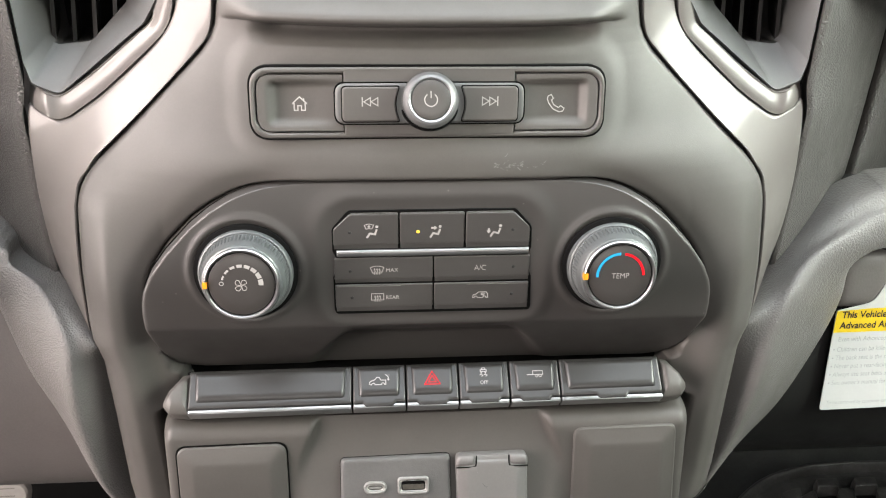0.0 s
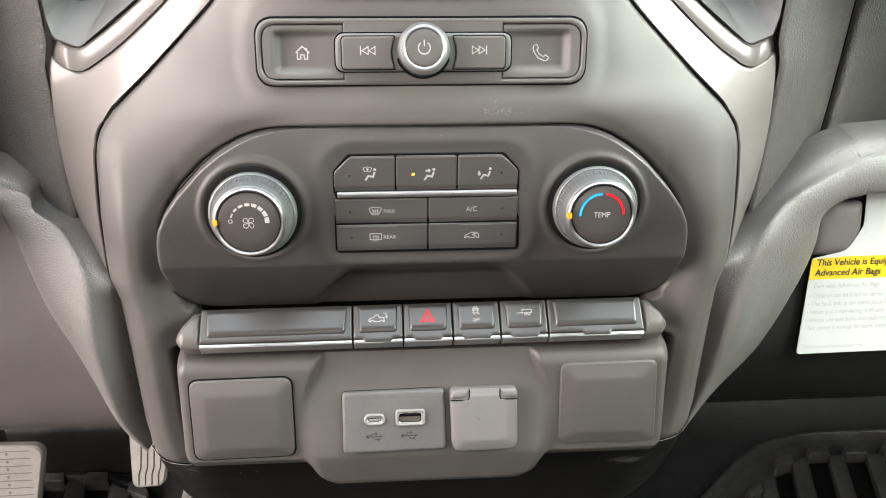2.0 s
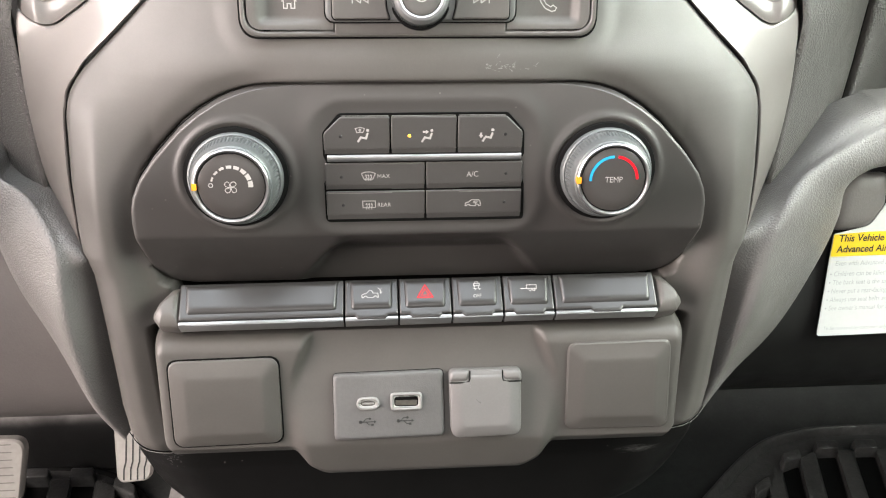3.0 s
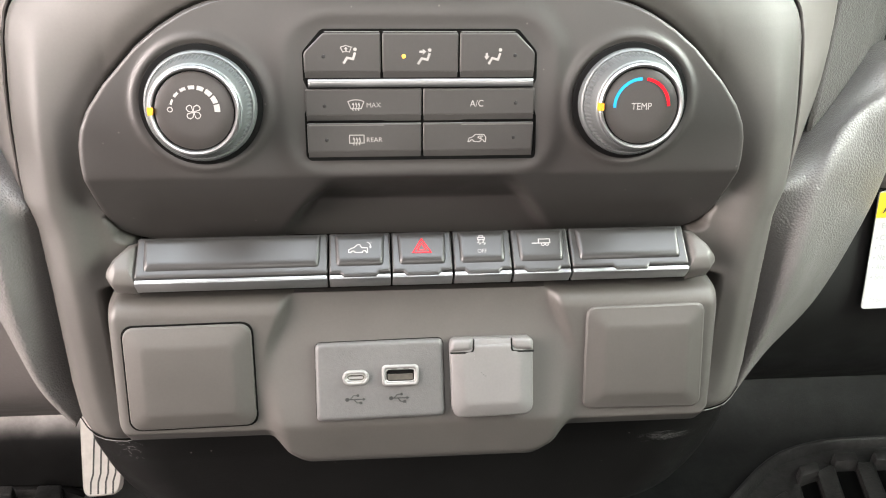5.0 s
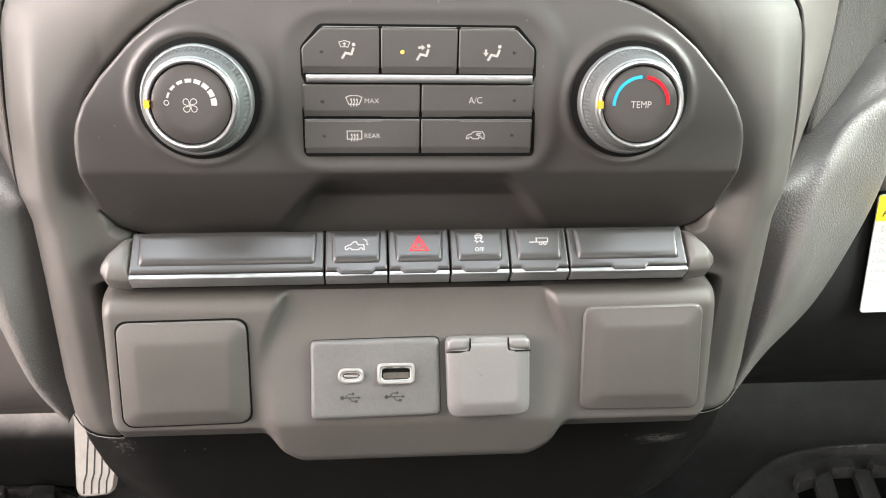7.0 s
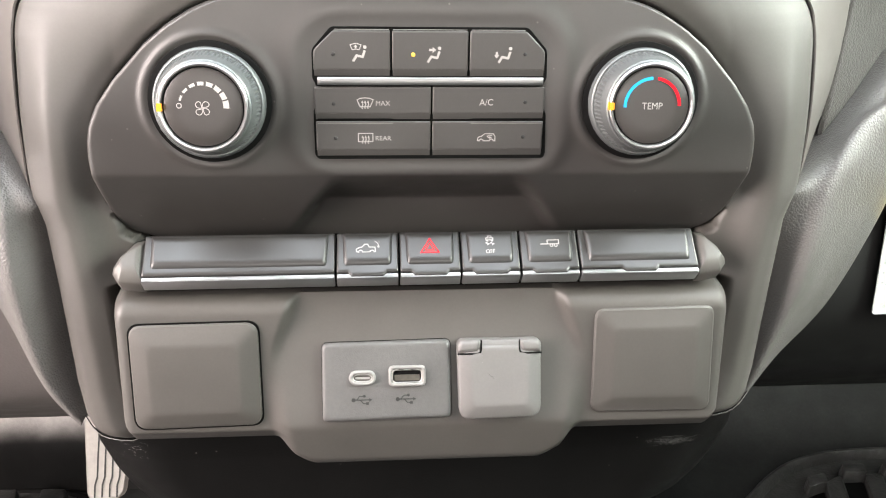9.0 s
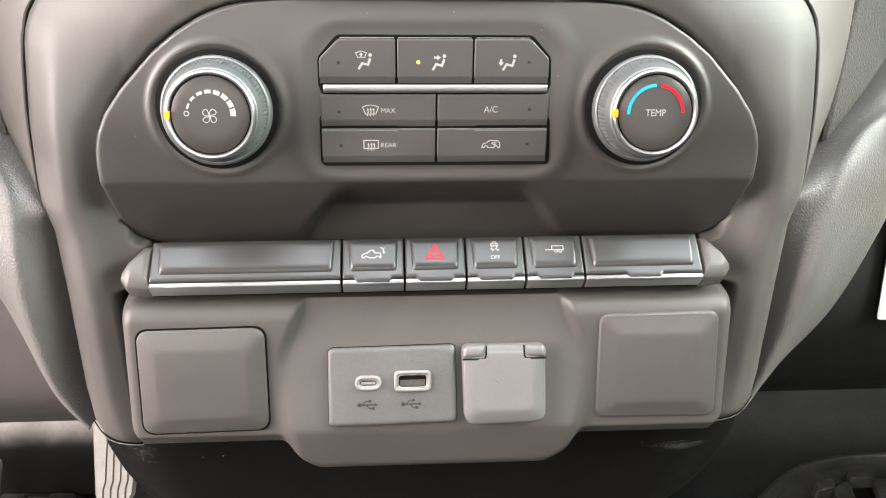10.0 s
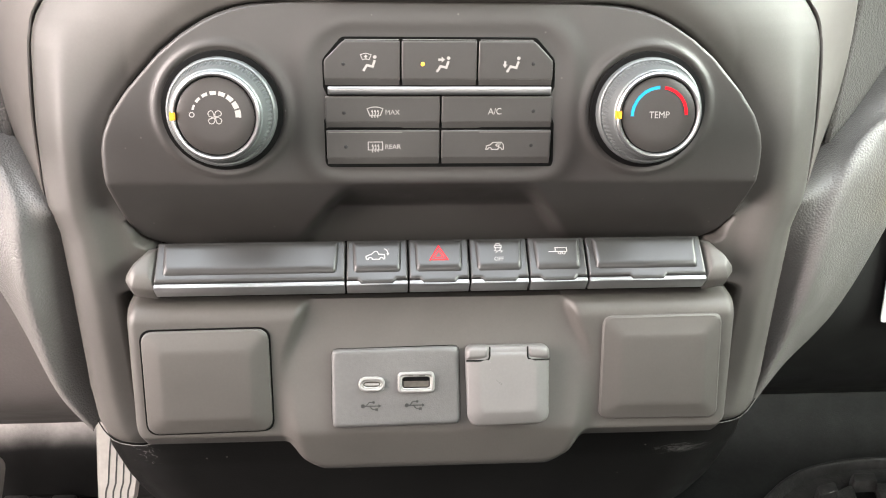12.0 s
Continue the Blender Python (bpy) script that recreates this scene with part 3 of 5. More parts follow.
part("stack_side_left", bar(-0.185, -0.17, 0.47, 0.90, 0.40, 0.62), BLACK, dash)
part("stack_side_right", bar(0.17, 0.185, 0.47, 0.90, 0.40, 0.62), BLACK, dash)

# ---- glove box ----
glove = thing("glove_box", "charcoal plastic glove box under the passenger arm", "glove box", (0.45, 0.50, 0.47))
shape = curve_through([(0.489, 0.645), (0.4705, 0.579), (0.453, 0.520), (0.454, 0.485), (0.474, 0.447), (0.512, 0.409), (0.522, 0.403), (0.560, 0.401)], 6)
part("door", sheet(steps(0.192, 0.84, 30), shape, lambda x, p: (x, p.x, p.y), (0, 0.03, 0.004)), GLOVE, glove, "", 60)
hface = lambda x, z, h=0.0: on(0.4705, 0.579, 0.29)(x + 0.0025, z - 0.0036, h)  # noqa: E731
part("latch", plate(rpoly([(0.2685, 0.580), (0.292, 0.580), (0.303, 0.594), (0.303, 0.6165), (0.281, 0.6165), (0.2705, 0.606)], [0.004, 0.012, 0.010, 0.004, 0.010, 0.008], 6), hface,
     [(0, -0.002), (0, 0.0030), (0.0008, 0.0048), (0.003, 0.0066), (0.006, 0.0076), (0.009, 0.0080)]), KNEE_FLAT, glove, "grey rounded latch", 60)

# ---- air bag tag ----
tface = lambda x, z, h=0.0: on(0.4630, 0.5752, 0.29)(x + 0.0025, z - 0.0037, h)  # noqa: E731
tag = thing("warning_tag", "white card air bag tag hung on the glove box latch", "tag", (0.36, 0.45, 0.51))
part("card", plate(rpoly([(0.2645, 0.5125), (0.430, 0.5150), (0.430, 0.630), (0.3035, 0.625), (0.3040, 0.602), (0.2935, 0.5850), (0.2692, 0.5800)], [0.002, 0.002, 0.002, 0.001, 0.012, 0.010, 0.002], 5), tface, [(0, -0.0005), (0, 0.0003)]), PAPER, tag)
part("yellow_band", patch([(0.2682, 0.5655), (0.430, 0.5675), (0.430, 0.5830), (0.2925, 0.5813), (0.2694, 0.5797)], tface, 0.0006), YELLOW, tag)
tsk = 0.075


def tag_spot(x, z):
    return lambda a, b, h=0.0: tface(x + a + b * tsk, z + b * 0.96 + a * 0.012, h)


part("heading", join(words("This Vehicle is Equipped with", 0.0066, tag_spot(0.2727, 0.5771), 0.0009, 0.95, "LEFT", 0.03, 0.00010),
     words("Advanced Air Bags", 0.0066, tag_spot(0.2720, 0.5701), 0.0009, 0.95, "LEFT", 0.03, 0.00010)), PRINT, tag)
rows = ["Even with Advanced Air Bags", "Children can be killed or seriously", "The back seat is the safest place for", "Never put a rear-facing child seat in the", "Always use seat belts and child restraints", "See owner's manual for more information"]
body = []
for i, line in enumerate(rows):
    z = 0.5608 - 0.0057 * i - (0.0012 if i else 0)
    body.append(words(line, 0.0047, tag_spot(0.2722 - 0.0003 * i, z), 0.00045, 0.86, "LEFT", 0.03))
    if i:
        body.append(dot(0, 0, 0.00055, tag_spot(0.2704 - 0.0003 * i, z), 0.00045))
part("small_print", join(*body), GREYPRINT, tag)
part("foot_line", words("To be removed by customer only.", 0.0037, tag_spot(0.2685, 0.5175), 0.00045, 0.88, "LEFT", 0.03), GREYPRINT, tag)

# ---- silver trim and vents, both sides ----
STATIONS = [((0.1917, 0.599), (0.1935, 0.599), 0.427), ((0.1911, 0.615), (0.2150, 0.6160), 0.457), ((0.1907, 0.645), (0.2165, 0.655), 0.459), ((0.1895, 0.673), (0.2160, 0.700), 0.460),
            ((0.1882, 0.680), (0.2140, 0.7226), 0.460), ((0.1870, 0.686), (0.2085, 0.7203), 0.4595), ((0.1840, 0.6915), (0.2018, 0.7178), 0.458), ((0.1810, 0.695), (0.1962, 0.7165), 0.457), ((0.1772, 0.7005), (0.1905, 0.7183), 0.456),
            ((0.1725, 0.7055), (0.1850, 0.7218), 0.455), ((0.1490, 0.727), (0.1692, 0.7330), 0.4545),
            ((0.1200, 0.7555), (0.1404, 0.7582), 0.454), ((0.1110, 0.7670), (0.1306, 0.7726), 0.455), ((0.1083, 0.7830), (0.1287, 0.7830), 0.457), ((0.1076, 0.800), (0.1280, 0.800), 0.460)]


def cubic(x, z):
    x, z = (x - 0.17) * 20, (z - 0.70) * 20
    return [1, x, z, x * x, x * z, z * z, x * x * x, x * x * z, x * z * z, z * z * z]


def smooth_skin(rows):
    """The depth of one smooth skin through the two edges of a strip."""
    pts = [(xi + (xo - xi) * t, zi + (zo - zi) * t, (edge_y(zi) - 0.0005) * (1 - t) + yo * t) for (xi, zi), (xo, zo), yo in rows for t in (0, 0, 0.5, 1)]
    k = np.linalg.lstsq(np.array([cubic(x, z) for x, z, y in pts]), np.array([y for x, z, y in pts]), rcond=None)[0]
    return lambda x, z: float(np.dot(k, cubic(x, z)))


trim_y = smooth_skin(STATIONS)


def trim_geo():
    """The strip between the two edges, all of it on one smooth skin, its rims turned back."""
    rows = [[Vector((xi + 0.0004 + (xo - xi - 0.0004) * t, 0, zi + (zo - zi) * t)) for t in steps(0, 1, 4)] for (xi, zi), (xo, zo), yo in STATIONS]
    verts, faces = loft(rows, 5, 6)
    nu = 25
    nv = len(verts) // nu
    top = []
    for i, v in enumerate(verts):
        e = min(i % nu, nu - 1 - i % nu) / (nu - 1)
        top.append(Vector((v.x, trim_y(v.x, v.z) + roll(e * 0.02, 0.0012), v.z)))
    n = len(top)
    top += [top[j * nu] + Vector((0, 0.014, 0)) for j in range(nv)] + [top[j * nu + nu - 1] + Vector((0, 0.016, 0)) for j in range(nv)]
    faces += [[j * nu, (j + 1) * nu, n + j + 1, n + j] for j in range(nv - 1)]
    faces += [[j * nu + nu - 1, (j + 1) * nu + nu - 1, n + nv + j + 1, n + nv + j] for j in range(nv - 1)]
    return top, faces


SURROUND = [((0.2138, 0.7232), (0.2120, 0.7345)), ((0.2092, 0.7210), (0.2085, 0.7338)), ((0.2020, 0.7185), (0.2025, 0.7306)), ((0.1965, 0.7172), (0.1975, 0.7291)), ((0.1915, 0.7187), (0.1930, 0.7301)),
            ((0.1860, 0.7222), (0.1890, 0.7325)), ((0.1700, 0.7335), (0.1755, 0.7420)), ((0.1412, 0.7586), (0.1555, 0.7580)), ((0.1345, 0.7660), (0.1440, 0.7672)),
            ((0.1312, 0.7730), (0.1402, 0.7755)), ((0.1293, 0.7830), (0.1375, 0.7830)), ((0.1287, 0.800), (0.1368, 0.800))]


def surround_geo():
    rows = []
    for (xi, zi), (xo, zo) in SURROUND:
        back = 0.010 * ease((xi - 0.2045) / 0.0095)
        a, b = Vector((xi, 0.4555 + back, zi)), Vector((xo, 0.4600 + back, zo))
        rows.append([a + Vector((0, 0.012, 0)), a + Vector((0, 0.001, 0)), a.lerp(b, 0.12) + Vector((0, -0.0006, 0)), a.lerp(b, 0.5) + Vector((0, -0.0012, 0)), a.lerp(b, 0.9) + Vector((0, -0.0004, 0)), b + Vector((0, 0.0008, 0)), b + Vector((0, 0.016, 0))])
    return loft(rows, 5, 4)


def vent_parts():
    vf = on(0.4660, 0.755, 0.12)
    outer = rpoly([(0.1372, 0.81), (0.1382, 0.780), (0.1470, 0.7657), (0.1957, 0.7283), (0.2095, 0.7340), (0.2122, 0.7450), (0.2147, 0.81)], [0.001, 0.008, 0.008, 0.005, 0.004, 0.008, 0.001], 4)
    inner = rpoly([(0.1545, 0.81), (0.1555, 0.785), (0.1595, 0.7740), (0.1800, 0.7540), (0.1985, 0.7522), (0.2025, 0.7570), (0.2045, 0.81)], [0.001, 0.006, 0.006, 0.006, 0.004, 0.004, 0.001], 4)
    n = len(outer)
    verts = [vf(p.x, p.y, -0.012) for p in outer] + [vf(p.x, p.y, 0.002) for p in outer] + [vf(p.x, p.y, 0.003) for p in inset(outer, 0.001)] + [vf(p.x, p.y, -0.013) for p in inner] + [vf(p.x, p.y, -0.05) for p in inner]
    faces = [[j * n + i, j * n + (i + 1) % n, (j + 1) * n + (i + 1) % n, (j + 1) * n + i] for j in range(4) for i in range(n)]
    slats = []
    for i in range(4):
        x = 0.1640 + 0.0108 * i
        slats.append(sheet(steps(0, 1, 3), steps(0.745, 0.81, 3), lambda t, z, x=x: (x + 0.004 * t + (z - 0.78) * -0.12, 0.484 + 0.022 * t, z), (0.0022, 0, 0)))
    backing = [vf(p.x, p.y, -0.049) for p in inner], [list(range(len(inner)))]
    return (verts, faces), slats, backing


for name, turn in (("passenger", lambda g: g), ("driver", flip)):
    tr = thing("silver_trim", "satin silver painted trim along the %s side of the stack" % name, "trim", (0.19 if name == "passenger" else -0.19, 0.44, 0.60), "stack trims")
    part("trim_strip", turn(trim_geo()), SILVER, tr, "", 50)
    part("vent_surround", turn(surround_geo()), SILVER, tr, "", 50)
    vt = thing("air_vent", "grey %s side air vent with black slats" % name, "air vent", (0.18 if name == "passenger" else -0.18, 0.47, 0.74), "dash vents")
    hood, slats, backing = vent_parts()
    part("housing", turn(hood), VENT, vt, "", 45)
    part("backing", turn(backing), GAP, vt)
    for s in slats:
        part("slat", turn(s), SWITCH, vt)


# ---- climate control panel ----
def hvac_y(x, z):
    y = 0.4018 + 0.06 * (z - 0.640) + 1.6 * max(0.0, z - 0.640) ** 2
    t = 0.6178 - z
    under = 0.64 * (math.sqrt(t * t + 0.0000012) + t) / 2
    # the hollow in the middle of the lower lip: a steep upper wall, then a floor that stands nearly upright
    w = 0.0440 + 0.62 * max(0.0, 0.6125 - z)
    a = ease((w + 0.0055 - abs(x)) / 0.0110)
    v = min(max((0.6185 - z) / 0.0235, 0.0), 1.0)
    bed = 0.0275 * (0.6 * v + 0.4 * ease(v)) + 0.10 * max(0.0, 0.595 - z)
    hollow = a * max(0.0, bed - under)
    # raised soft rim round the buttons and collars round the knobs
    qx, qz = abs(x + 0.0005) - 0.0400, abs(z - 0.6548) - 0.0170
    d = math.hypot(max(qx, 0.0), max(qz, 0.0)) + min(max(qx, qz), 0.0) - 0.0125
    dish = -0.0011 * math.exp(-((d - 0.0085) / 0.0055) ** 2) * ease((z - 0.612) / 0.01)
    r = math.hypot(x - (-0.0982 if x < 0 else 0.0962), z - (0.6523 if x < 0 else 0.6528))
    collar = -0.0012 * math.exp(-((r - 0.0294) / 0.0020) ** 2)
    return y + under + hollow + dish + collar


zs = sorted(set([round(z, 5) for z in steps(0.5745, 0.6995, 146)] + [0.6988, 0.6992]))
xs = steps(-1, 1, 240)
hv = thing("climate_panel", "dark grey climate control panel with two knobs and seven buttons", "control panel", (0, 0.41, 0.587))


def hvac_at(u, z):
    w = hvac_half(z)
    x = u * w
    d = min((w - abs(x)) * 0.85, 0.6995 - z, max(0.0, z - 0.5745) + 0.001)
    return (x, hvac_y(x, z) + roll(d, 0.0009), z)


part("faceplate", sheet(xs, zs, hvac_at, (0, 0.02, 0), False), PANEL, hv, "dark grey faceplate with a hollow lower lip", 60)
gap_rows = [0.5785] + zs[3:] + [0.7004]
part("panel_gap", sheet(steps(-1, 1, 60), gap_rows, lambda u, z: (u * (hvac_half(min(z, 0.6995)) + 0.0009), hvac_y(u * (hvac_half(min(z, 0.6995)) - 0.004), min(z, 0.69)) + 0.0090, z)), GAP, hv)
HK = 0.11
H = lambda x, z, h=0.0: on(0.4043, 0.660, HK)(x, 0.6558 + (z - 0.655) * 0.985, h)  # noqa: E731
well = rpoly([(-0.0513, 0.6254), (0.0522, 0.6254), (0.0528, 0.628), (0.0512, 0.6745), (0.0425, 0.6842), (-0.0440, 0.6842), (-0.0525, 0.6745), (-0.0525, 0.628)], [0.003, 0.003, 0.002, 0.004, 0.003, 0.003, 0.004, 0.002], 4)
part("button_well", plate(inset(well, -0.0006), H, [(0, -0.003), (0, 0.0007)]), GAP, hv)
BUTTONS = [([(-0.0524, 0.6631), (-0.0185, 0.6631), (-0.0185, 0.6832), (-0.0436, 0.6832), (-0.0524, 0.6745)], [0.0008, 0.0008, 0.0008, 0.003, 0.003]),
        ([(-0.0177, 0.6631), (0.0161, 0.6631), (0.0161, 0.6832), (-0.0177, 0.6832)], 0.0008),
        ([(0.0169, 0.6631), (0.0508, 0.6631), (0.0508, 0.6745), (0.0422, 0.6832), (0.0169, 0.6832)], [0.0008, 0.0008, 0.003, 0.003, 0.0008]),
        ([(-0.0524, 0.6433), (-0.0003, 0.6433), (-0.0003, 0.6584), (-0.0524, 0.6584)], 0.0007),
        ([(0.0005, 0.6433), (0.0515, 0.6433), (0.0515, 0.6584), (0.0005, 0.6584)], 0.0007),
        ([(-0.0522, 0.6263), (-0.0003, 0.6263), (-0.0003, 0.6425), (-0.0522, 0.6425)], [0.002, 0.0007, 0.0007, 0.0007]),
        ([(0.0005, 0.6263), (0.0516, 0.6263), (0.0516, 0.6425), (0.0005, 0.6425)], [0.0007, 0.002, 0.0007, 0.0007])]
knobset = []
for pts, rad in BUTTONS:
    xa, xb, za, zb = min(p[0] for p in pts), max(p[0] for p in pts), min(p[1] for p in pts), max(p[1] for p in pts)
    zc = za + 0.0026
    upper = [(x, max(z, zc)) for x, z in pts]
    slope = sheet(steps(xa + 0.0003, xb - 0.0003, 2), [0, 0.35, 0.8, 1], lambda x, t, za=za, zc=zc: H(x, za + 0.0002 + (zc + 0.0002 - za) * t, (0.0009, 0.0012, 0.0014, 0.0015)[round(t * 3)]), (0, 0.0015, 0))
    knobset.append(part("button", join(plate(rpoly(upper, [0.0004 if z == zc else r for (x, z), r in zip(upper, rad if isinstance(rad, list) else [rad] * 4)], 4), H, pillow(0.0015, 0.0006, 0.0)), slope), BUTTON, hv, "charcoal push button"))
part("chrome_bar", plate(rrect(-0.0510, 0.0507, 0.6591, 0.6628, 0.0005, 2), H, pillow(0.0024, 0.0012, 0.0)), LIP, hv, "bright chrome bar between the buttons")
KH = 0.0017


def seated(f, s=1.0):
    """A seated figure mark: head, back and legs."""
    return [dot(2.5 * s, 2.9 * s, 0.8 * s, f, KH), stroke([(2.5 * s, 1.5 * s), (1.5 * s, -1.4 * s), (-1.1 * s, -0.8 * s), (-2.7 * s, -3.4 * s)], 1.05 * s, f, KH)]


def lamp(x, z, key, lit=False):
    f = spot(H, x, z, HK)
    part("indicator", turned([(0.00085, 0.0010), (0.00085, 0.0016), (0.0005, 0.0018)], f, 16), LED if lit else DARKINK, key, "lit amber indicator lamp" if lit else "")


def mm(f):
    return lambda a, b, h=0.0: f(a * 0.001, b * 0.001, h)


# first row: screen and feet, face, feet
f = mm(spot(H, -0.0325, 0.6732, HK))
part("icon", join(*[(v, q) for v, q in seated(lambda a, b, h: f(a + 0.3, b, h))], stroke([(-3.6, 3.9), (-2.7, 1.7), (-1.2, 2.0), (0.3, 1.7), (1.2, 3.9), (-1.2, 4.6)], 0.36, f, KH, True),
     stroke([(-1.2, 2.3), (-1.2, 3.2)], 0.7, f, KH), patch([(-2.1, 3.0), (-0.3, 3.0), (-1.2, 4.0)], f, KH)), INK, knobset[0], "white screen and feet mark")
f = mm(spot(H, 0.0008, 0.6728, HK))
part("icon", join(*seated(f), stroke([(-2.1, 2.2), (-0.6, 2.2)], 1.0, f, KH), patch([(-0.6, 0.9), (1.0, 2.2), (-0.6, 3.5)], f, KH)), INK, knobset[1], "white face vent mark")
f = mm(spot(H, 0.0325, 0.6728, HK))
part("icon", join(*seated(f), stroke([(-3.6, 1.5), (-3.6, 0.1)], 1.0, f, KH), patch([(-4.8, 0.1), (-2.4, 0.1), (-3.6, -1.5)], f, KH)), INK, knobset[2], "white foot vent mark")
# second and third row
f = mm(spot(H, -0.0299, 0.6510, HK))
heat = [stroke([(x, -2.6), (x - 0.3, -1.6), (x + 0.3, -0.6), (x, 0.4)], 0.42, f, KH) for x in (-1.3, 0, 1.3)] + [patch([(x - 0.6, 0.2), (x + 0.6, 0.2), (x, 1.3)], f, KH) for x in (-1.3, 0, 1.3)]
part("icon", join(stroke([(-3.6, 1.6), (-2.3, -1.6), (2.3, -1.6), (3.6, 1.6), (2.0, 2.3), (0, 2.5), (-2.0, 2.3)], 0.42, f, KH, True), *heat), INK, knobset[3], "white windscreen defrost mark")
part("lettering", words("MAX", 0.0031, spot(H, -0.0220, 0.6509, HK), KH), INK, knobset[3])
part("lettering", words("A/C", 0.0043, spot(H, 0.0250, 0.6513, HK), KH, 0.9), INK, knobset[4])
f = mm(spot(H, -0.0299, 0.6348, HK))
heat = [stroke([(x, -2.6), (x - 0.3, -1.6), (x + 0.3, -0.6), (x, 0.4)], 0.42, f, KH) for x in (-1.3, 0, 1.3)] + [patch([(x - 0.6, 0.2), (x + 0.6, 0.2), (x, 1.3)], f, KH) for x in (-1.3, 0, 1.3)]
part("icon", join(stroke([(-3.3, -1.5), (3.3, -1.5), (3.3, 2.3), (-3.3, 2.3)], 0.42, f, KH, True), *heat), INK, knobset[5], "white rear window defrost mark")
part("lettering", words("REAR", 0.0031, spot(H, -0.0219, 0.6347, HK), KH), INK, knobset[5])
f = mm(spot(H, 0.0254, 0.6350, HK))
car = [(-4.1, -1.5), (-3.7, 0.1), (-2.1, 0.6), (-0.8, 1.8), (3.2, 1.8), (4.1, 0.5), (4.1, -1.6)] + arc(2.4, -1.6, 0.9, 0, 180, 6) + arc(-2.3, -1.6, 0.9, 0, 180, 6)
part("icon", join(stroke(car, 0.42, f, KH, True), stroke([(2.9, 1.0), (1.0, 1.0), (0.5, 0.5), (1.0, 0.0), (1.6, 0.0)], 0.45, f, KH), patch([(1.5, -0.6), (1.5, 0.6), (2.6, 0.0)], f, KH)), INK, knobset[6], "white air recirculation mark")
for x, z, k, lit in ((-0.0437, 0.6729, 0, False), (-0.0083, 0.6729, 1, True), (0.0417, 0.6732, 2, False), (-0.0440, 0.6507, 3, False), (0.0428, 0.6515, 4, False), (-0.0435, 0.6348, 5, False), (0.0425, 0.6352, 6, False)):
    lamp(x, z, knobset[k], lit)
# pale strokes paint a highlight along the buttons' top edges
part("edge_glint", join(*[stroke([(x0, 0.6837), (x1, 0.6837)], 0.0003, H, 0.0012) for x0, x1 in ((-0.043, -0.019), (-0.0172, 0.0155), (0.0175, 0.0415))]), PORT, hv)

# flat strokes: the step's dark gap, and its highlight put into the colour
for x0, x1, k in ((-0.0514, -0.0175, 3), (0.0180, 0.0512, 4)):
    part("step_stroke", stroke([(x0, 0.6438), (x1 - 0.0008, 0.6438), (x1 + 0.0006, 0.6434)] if k == 3 else [(x0 - 0.0006, 0.6434), (x0 + 0.0008, 0.6438), (x1, 0.6438)], 0.0005, H, 0.0018), GAP, knobset[k])
    part("step_stroke", stroke([(x0, 0.6417), (x1, 0.6417)], 0.0004, H, 0.0019), EDGE_LIGHT, knobset[k + 2])


def knob(cx, cz, label):
    """A climate knob: flared skirt, ridged grip, chrome ring, face; returned with its tilted face."""
    k = 0.19
    bf = on(0.4026, cz, k)
    f0 = spot(bf, cx, cz, k)
    base = part("knob", turned([(0.0270, -0.004), (0.0270, 0.0014), (0.0267, 0.0016)], spot(on(0.4026, cz, 0.10), cx, cz, 0.10), 72), GAP, hv, label)
    part("skirt", turned([(0.0243, 0.0), (0.0247, 0.0022), (0.0246, 0.0032), (0.0243, 0.0041), (0.0240, 0.0052), (0.0233, 0.0057), (0.0229, 0.0056)], f0, 72), SATIN, base, "flared satin grey skirt")
    n, prof = 288, [(0.0229, 0.0050), (0.0226, 0.0062), (0.0219, 0.0108), (0.0215, 0.0120), (0.0206, 0.0152), (0.0200, 0.0166), (0.0192, 0.0172)]
    verts, faces = [], []
    for j, (r, h) in enumerate(prof):
        for i in range(n):
            a = 2 * math.pi * i / n
            rr = r - (0.0005 if (i % 4 in (0, 1) and 1 <= j <= 2) else 0.0)
            verts.append(f0(rr * math.cos(a), rr * math.sin(a), h))
    for j in range(len(prof) - 1):
        faces += [[j * n + i, j * n + (i + 1) % n, (j + 1) * n + (i + 1) % n, (j + 1) * n + i] for i in range(n)]
    part("grip", (verts, faces), SATIN, base, "satin metal grip with fine ridges", 24)
    part("chrome_ring", turned([(0.0193, 0.0164), (0.0193, 0.0180), (0.0190, 0.0188), (0.0184, 0.0192), (0.0177, 0.0191), (0.0172, 0.0184), (0.0170, 0.0170)], f0, 72, False), CHROME, base, "bright satin chrome ring")
    part("face_gap", turned([(0.0174, 0.0160), (0.0172, 0.0178), (0.0168, 0.0179)], f0, 72), GAP, base)
    part("face", turned([(0.0167, 0.0165), (0.0166, 0.0181), (0.0160, 0.0185), (0.0100, 0.0187)], f0, 72), FACE, base, "dark grey knob face")
    a0, a1 = radians(174.5), radians(185)
    tick = [(r * math.cos(a), r * math.sin(a)) for r, a in ((0.0171, a0), (0.0193, a0), (0.0194, (a0 + a1) / 2), (0.0193, a1), (0.0171, a1))]
    top = [f0(x, y, 0.0195) for x, y in tick] + [f0(x * 1.01, y * 1.01, 0.0150) for x, y in tick]
    m = len(tick)
    part("pointer", (top, [list(range(m))] + [[i, (i + 1) % m, m + (i + 1) % m, m + i] for i in range(m)]), AMBER, base, "amber pointer")
    return base, lambda a, b, h=0.0: f0(a, b, h + 0.0188)


